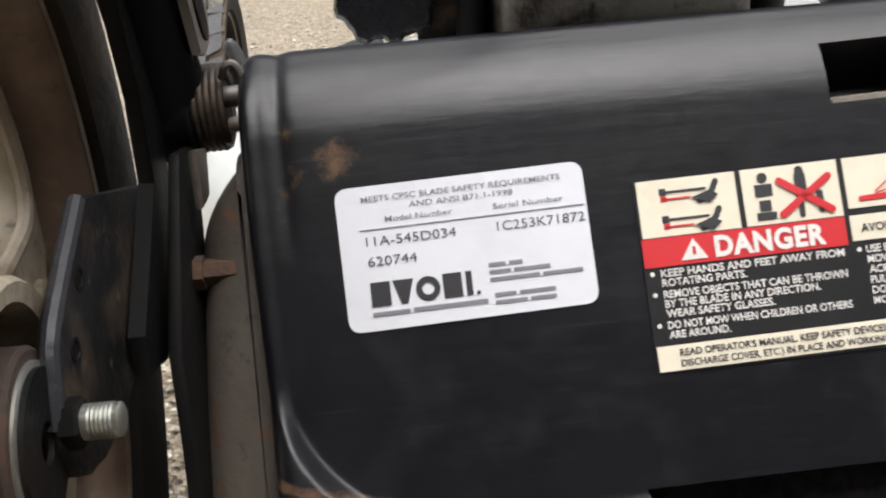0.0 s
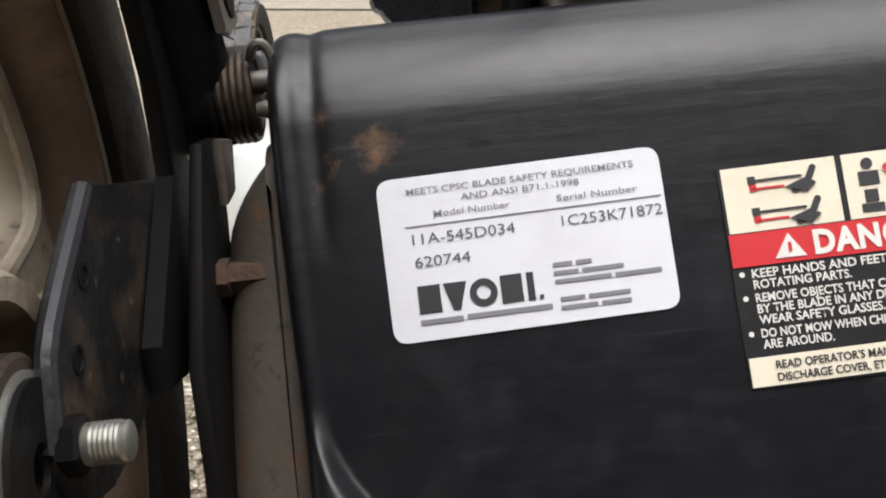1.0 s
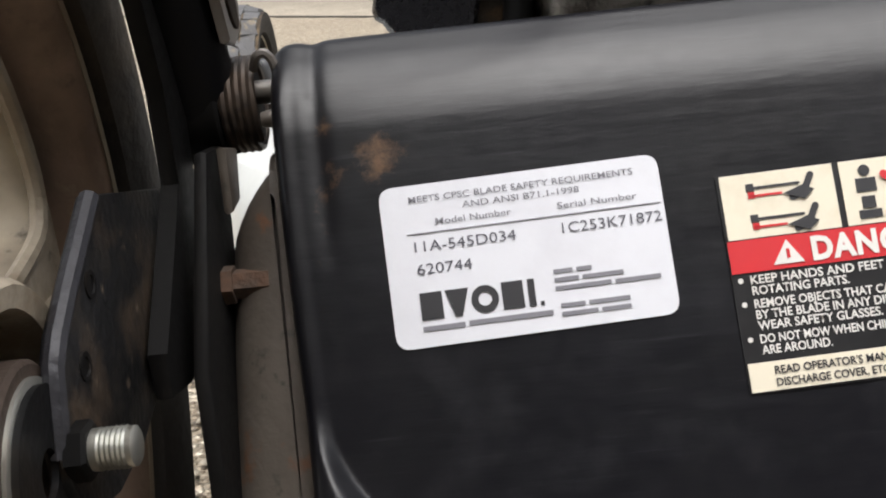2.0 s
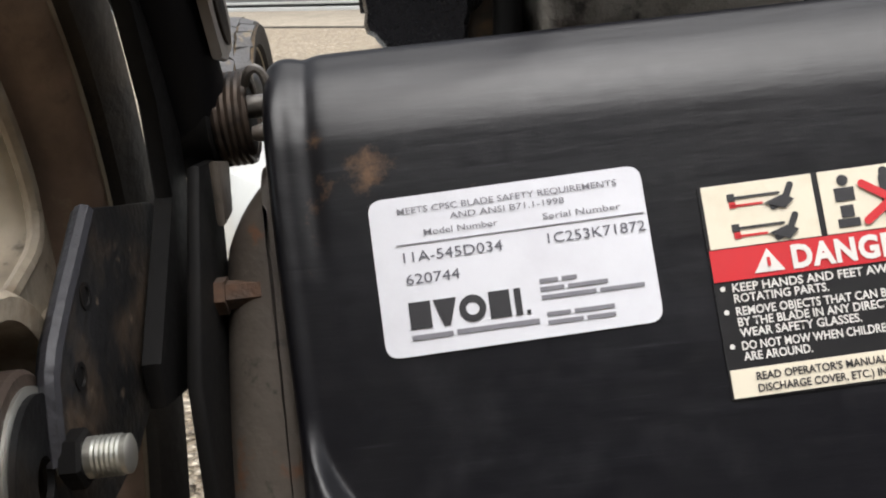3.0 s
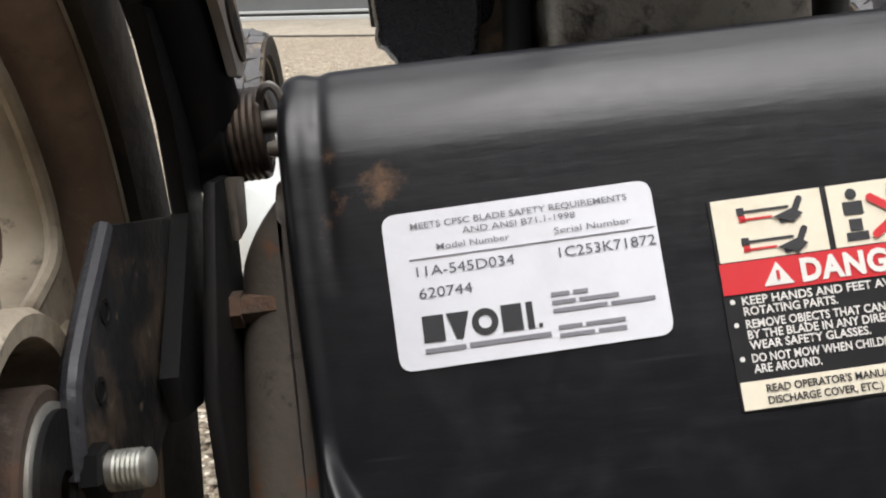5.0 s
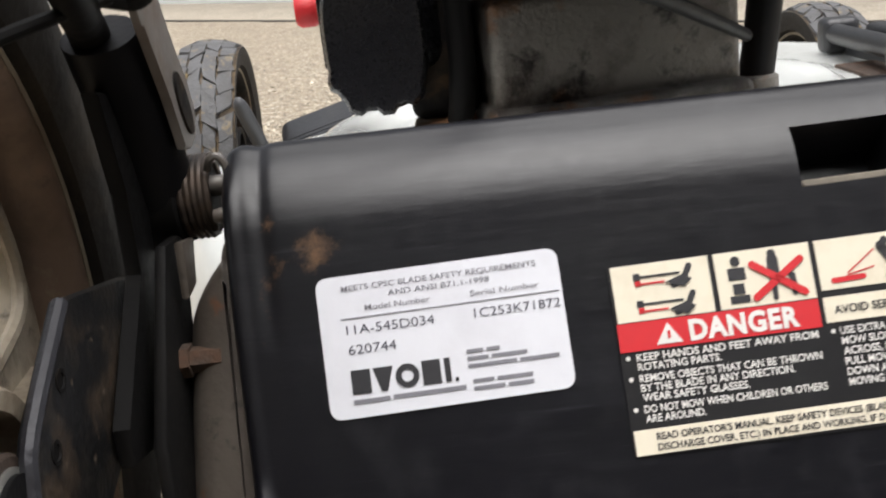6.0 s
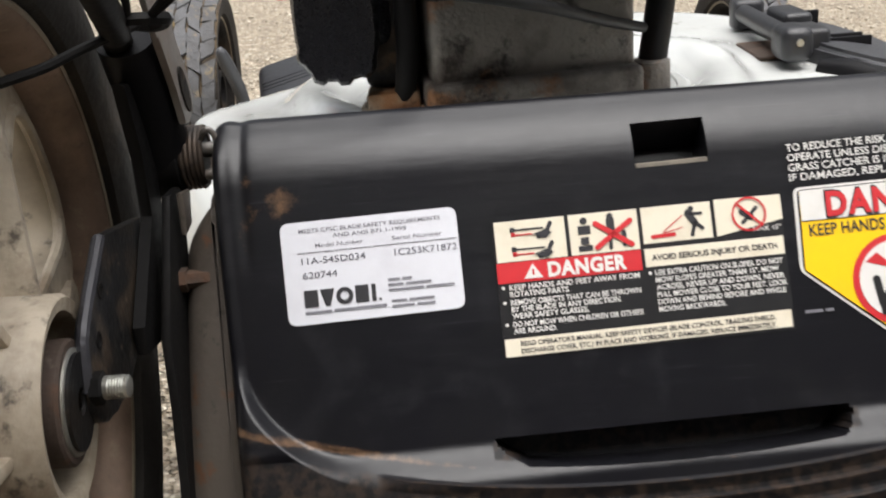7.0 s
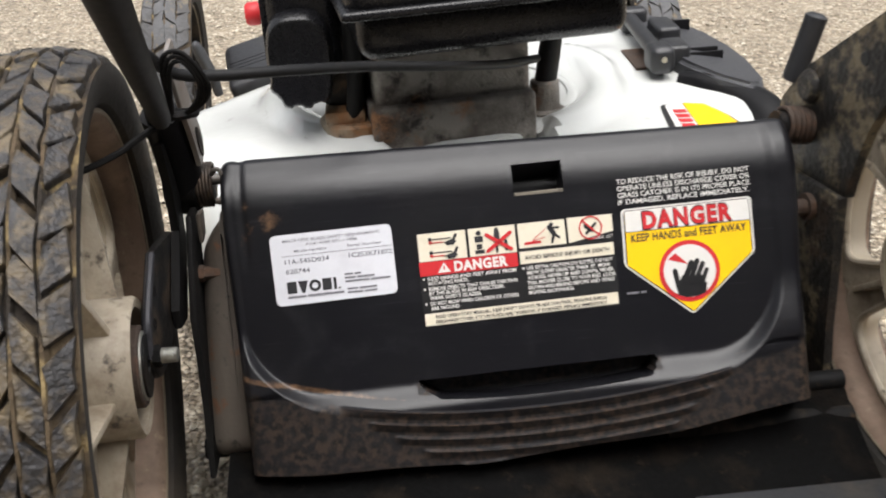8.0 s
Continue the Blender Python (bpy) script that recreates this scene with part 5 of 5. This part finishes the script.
part("base_foot", lathe([(0, 0), (0, 0.03), (0.018, 0.029), (0.02, 0.027), (0.02, 0)], 32, Matrix.Translation((-0.096, 0.186, 0.142)) @ pose(0, 0, 0, 0, -90, 0)), rust_cast, engine)
part("dipstick_tube", sweep([(0.060, 0.212, 0.16), (0.066, 0.212, 0.2), (0.074, 0.215, 0.26)], 0.0092, 16), hose_rubber, mower, "black oil filler tube")
part("breather_hose", sweep([(-0.100, 0.176, 0.160), (-0.096, 0.170, 0.175), (-0.093, 0.166, 0.205), (-0.093, 0.16, 0.25)], 0.0066, 16), tie_black, mower, "black rubber hose")
# dark block added to fill the dark space beside the filter cover
part("filter_side_filler", box((-0.120, 0.178, 0.172), (-0.086, 0.22, 0.236), 0.006, 3), dirty_black, mower, "grimy black filler block beside the filter cover")
part("carburettor_bracket", box((-0.120, 0.166, 0.150), (-0.088, 0.196, 0.172), 0.003), rust_cast, mower, "rust-stained cast bracket")


def build_airbox():
    """An oval black cover facing the rear, with a toothed lower rim and slits in its side."""
    bm = bmesh.new()
    pts, n = [], 64
    for k in range(n):
        t = 2 * math.pi * k / n
        c, s = math.cos(t), math.sin(t)
        u = (abs(c) ** 3 + abs(s) ** 3) ** (-1 / 3)
        r = 1.0 + (0.075 if (s < -0.4 and k % 6 < 3) else 0)
        pts.append((-0.133 + 0.0245 * u * c * r, 0.218 + 0.0355 * u * s * r))
    rings = []
    for y, k in ((0.215, 0.97), (0.165, 1.0), (0.1545, 0.97), (0.1515, 0.9), (0.1525, 0.82)):
        rings.append([bm.verts.new((-0.133 + (x + 0.133) * k, y, 0.218 + (z - 0.218) * k)) for x, z in pts])
    for p, q in zip(rings, rings[1:]):
        for i in range(n):
            bm.faces.new((p[i], p[(i + 1) % n], q[(i + 1) % n], q[i]))
    bm.faces.new(rings[-1]), bm.faces.new(rings[0])
    return bm


airbox = part("air_filter_cover", build_airbox(), engine_plastic, mower, "black plastic air filter cover with toothed rim")
filter_body = box((-0.1575, 0.172, 0.196), (-0.100, 0.25, 0.315), 0.012, 4)
part("filter_body", filter_body, engine_plastic, airbox, "black plastic filter housing")
for k in range(7):
    part("side_rib", box((-0.1600, 0.178 + 0.0095 * k, 0.203), (-0.1560, 0.182 + 0.0095 * k, 0.305), 0.001), engine_plastic, airbox)
part("primer_bulb", lathe([(0, 0.0), (0.0, 0.008), (0.003, 0.0098), (0.011, 0.0098), (0.0135, 0.008), (0.0135, 0)], 32, Matrix.Translation((-0.1700, 0.283, 0.2265)) @ pose(0, 0, 0, 0, 0, 180)), red_rubber, mower, "red rubber primer bulb")


def build_tank():
    """The dark fuel tank over the engine: a wide upper shell with a seam, and a narrower tray below."""
    bm = box((-0.104, 0.068, 0.263), (0.101, 0.28, 0.36), 0.016, 5)
    box((-0.096, 0.076, 0.2335), (0.095, 0.27, 0.27), 0.012, 4, bm=bm)
    bmesh.ops.transform(bm, matrix=YAW, verts=bm.verts)
    return bm


tank = part("fuel_tank", build_tank(), engine_plastic, mower, "glossy black plastic fuel tank")
part("tank_seam", box((-0.1075, 0.0640, 0.2655), (0.1045, 0.283, 0.2725), 0.003, 3, m=YAW), engine_plastic, tank)

# ---- discharge cover on the right of the deck ----
def build_cover():
    """A fan-shaped sloping cover with a turned-down rim."""
    outline = [(0.188, 0.440), (0.192, 0.462), (0.205, 0.462), (0.230, 0.442), (0.247, 0.400), (0.256, 0.350), (0.257, 0.300), (0.252, 0.256), (0.242, 0.226), (0.230, 0.222), (0.212, 0.240), (0.200, 0.264), (0.194, 0.280), (0.190, 0.300)]
    outline = [(x + 0.010 * smoothstep(0.16, 0.24, x), y) for x, y in outline]
    bm = bmesh.new()
    slope = lambda x, y: 0.158 - 0.16 * max(x - 0.18, 0)
    top = [bm.verts.new((x, y, slope(x, y))) for x, y in outline]
    mid = bm.verts.new((0.207, 0.33, slope(0.207, 0.33) + 0.003))
    low = [bm.verts.new((0.215 + (x - 0.215) * 1.03, 0.33 + (y - 0.33) * 1.03, slope(x, y) - 0.016)) for x, y in outline]
    n = len(outline)
    for i in range(n):
        k = (i + 1) % n
        bm.faces.new((mid, top[i], top[k]))
        bm.faces.new((top[i], low[i], low[k], top[k]))
    bmesh.ops.bevel(bm, geom=[e for e in bm.edges if e.verts[0] in top and e.verts[1] in top], offset=0.004, segments=3, affect="EDGES")
    return bm


cover = part("side_cover", build_cover(), grey_plastic, mower, "dark grey plastic side discharge cover")
part("cover_hinge", sweep([(0.1845, 0.425, 0.1585), (0.1765, 0.290, 0.161)], 0.0074, 20), hinge_plastic, cover, "round hinge barrel")
part("hinge_end", box((0.176, 0.418, 0.144), (0.202, 0.438, 0.1695), 0.005, 3), hinge_plastic, cover)
part("hinge_end", box((0.1655, 0.268, 0.146), (0.1885, 0.300, 0.1715), 0.0075, 4), hinge_plastic, cover)
part("hinge_bolt", lathe([(0, 0), (0, 0.0028), (0.002, 0.0024), (0.002, 0)], 16, Matrix.Translation((0.177, 0.2685, 0.161)) @ pose(0, 0, 0, 0, 0, -90)), steel, cover, "small bright bolt end")
part("cover_rib", box((0.186, 0.290, 0.146), (0.208, 0.325, 0.1655), 0.004, 3), hinge_plastic, cover)
part("cover_rib", box((0.193, 0.345, 0.146), (0.215, 0.392, 0.1680), 0.004, 3), hinge_plastic, cover)
for a, b, top in ((0.296, 0.299, 0.157), (0.312, 0.315, 0.1565), (0.400, 0.404, 0.160)):
    part("cover_rib", box((0.206, a, 0.141), (0.240, b, top), 0.001), black_plastic, cover, "thin black rib")
part("latch_plate", box((0.160, 0.30, 0.1435), (0.188, 0.36, 0.1465), 0.001), rusty, mower, "rusty hinge plate on the deck")
part("engine_ring", lathe([(0, 0.118), (0.004, 0.117), (0.006, 0.113), (0.006, 0.108), (0, 0.106)], 64, Matrix.Translation((-0.02, 0.265, 0.140)) @ pose(0, 0, 0, 0, -90, 0)), white_paint, deck)
part("side_skirt", sweep([(0.192, 0.272, 0.142), (0.212, 0.258, 0.138), (0.234, 0.240, 0.130), (0.250, 0.21, 0.118), (0.255, 0.16, 0.098)], [0.006, 0.012, 0.018, 0.022, 0.022], 16), black_plastic, mower, "black plastic deck side skirt")


def deck_patch(outline, lift):
    """A sticker that lies on the deck."""
    bm = bmesh.new()
    bm.faces.new([bm.verts.new((x + 0.0085, y, deck_height(x + 0.0085, y)[0] + lift)) for x, y in outline])
    return bm


deck_sticker = part("deck_sticker", deck_patch([(0.149, 0.207), (0.153, 0.211), (0.172, 0.215), (0.187, 0.2105), (0.198, 0.178), (0.203, 0.150), (0.195, 0.12), (0.138, 0.12)], 0.0012), sticker_black, mower, "yellow and white warning sticker on the deck", smooth=False)
part("yellow_field", deck_patch([(0.1695, 0.2125), (0.172, 0.2130), (0.186, 0.2085), (0.196, 0.178), (0.2, 0.150), (0.193, 0.123), (0.1645, 0.123)], 0.0018), sticker_yellow, deck_sticker, smooth=False)
part("white_field", deck_patch([(0.1525, 0.2065), (0.155, 0.2095), (0.1688, 0.2123), (0.1638, 0.123), (0.144, 0.123)], 0.0018), sticker_white, deck_sticker, smooth=False)
for k in range(6):
    y = 0.130 + 0.0115 * k
    c = 0.151 + 0.08 * (y - 0.130)
    part("printed_bar", deck_patch([(c, y), (c + 0.011, y), (c + 0.011, y + 0.008), (c, y + 0.008)], 0.0024), sticker_red, deck_sticker, smooth=False)

# ---- front ----
CAP = Matrix.Translation((-0.200, 0.605, 0.094)) @ pose(0, 0, 0, 16, -14, 4)
front_cap = part("front_corner_cap", box((-0.056, -0.045, -0.035), (0.056, 0.05, 0.014), 0.010, 4, m=CAP), hinge_plastic, mower, "black plastic front deck corner cap with grooves")
# thin black strips on the surface stand in for the shade of grooves
for k in range(3):
    part("groove_strip", box((-0.050, -0.012 + 0.007 * k, 0.0135), (0.054, -0.0105 + 0.007 * k, 0.0146), 0.0003, 1, m=CAP), sticker_black, front_cap)
part("height_lever", sweep([(-0.2570, 0.525, 0.085), (-0.2590, 0.510, 0.112), (-0.2645, 0.494, 0.140), (-0.2665, 0.489, 0.150), (-0.2668, 0.488, 0.1545)], [0.005, 0.0062, 0.0064, 0.0052, 0.0022], 14), grey_plastic, mower, "grey height adjustment lever")

# ---- right bracket ----
RIGHT = frame_of((0.210, 0.046, 0.0062), (-math.sin(radians(6.6)), math.cos(radians(6.6)), 0), (0, 0, 1))


def right_plate(name, outline, thick, mat, label="", shift=0.0):
    return part(name, plate(outline, thick, RIGHT @ Matrix.Translation((0, 0, shift)), 0.0015), mat, mower, label)


right_plate("handle_bracket", [(0.0267, 0.172), (0.0235, 0.184), (0.0105, 0.197), (-0.0074, 0.2152), (-0.0432, 0.2395), (-0.0644, 0.2541), (-0.0787, 0.2640), (-0.13, 0.300), (-0.16, 0.270), (-0.108, 0.232), (-0.0906, 0.2118), (-0.0815, 0.1927), (-0.0726, 0.1691), (-0.0672, 0.1438), (-0.045, 0.135), (0.0016, 0.1364), (0.0207, 0.1612)], 0.007, bracket_mud, "mud-caked black steel handle bracket")
right_plate("bracket_leg", [(0.0016, 0.140), (-0.0672, 0.1438), (-0.0667, 0.1154), (-0.0682, 0.0827), (-0.0692, 0.0482), (-0.0724, 0.0229), (-0.0724, 0.005), (-0.0419, 0.0038), (-0.0283, 0.0526), (-0.0135, 0.0994)], 0.006, bracket_mud, "mud-stained black steel bracket leg", -0.004)


def right_turned(profile, y, z, mat, name, label="", sides=24):
    spot = RIGHT @ Matrix.Translation((y, z, 0.0))
    return part(name, lathe(profile, sides, spot @ pose(0, 0, 0, 0, 90, 0)), mat, mower, label)


# black disc laid on the bracket; its colour gives a hole's shade
right_turned([(0.0034, 0), (0.0034, 0.0046), (0.0039, 0.0042), (0.0039, 0)], -0.069, 0.2355, sticker_black, "hole_shade_disc", "black disc for a shaded hole in the bracket", 9)
right_turned([(0.003, 0), (0.003, 0.0115), (0.006, 0.0115), (0.009, 0.008), (0.009, 0)], -0.013, 0.2015, bracket_mud, "bracket_bolt", "muddy round bolt head")
right_turned([(0.0, 0), (0.0, 0.017), (0.003, 0.0165), (0.003, 0.0095), (0.011, 0.0095), (0.011, 0.006), (0.020, 0.006), (0.020, 0)], -0.033, 0.124, rusty, "side_bolt", "rusty washer and hex bolt", 12)
part("torsion_spring", coil((0.190, 0.030, 0.1835), (0.211, 0.0325, 0.1805), 0.0115, 0.0018, 5.5), rusty, mower, "rusty coil spring on the flap hinge")
part("spring_core", sweep([(0.184, 0.029, 0.1845), (0.213, 0.033, 0.180)], 0.0095), dirty_black, mower)
part("vinyl_tube", lathe([(0.012, 0.0), (0.010, 0.0052), (0.0, 0.0066), (0.001, 0.0076), (0.045, 0.0076), (0.047, 0.005), (0.047, 0)], 24, Matrix.Translation((0.2065, 0.06, 0.2034)) @ pose(0, 0, 0, 0, -74, 0)), hinge_plastic, mower, "grey vinyl tube end")
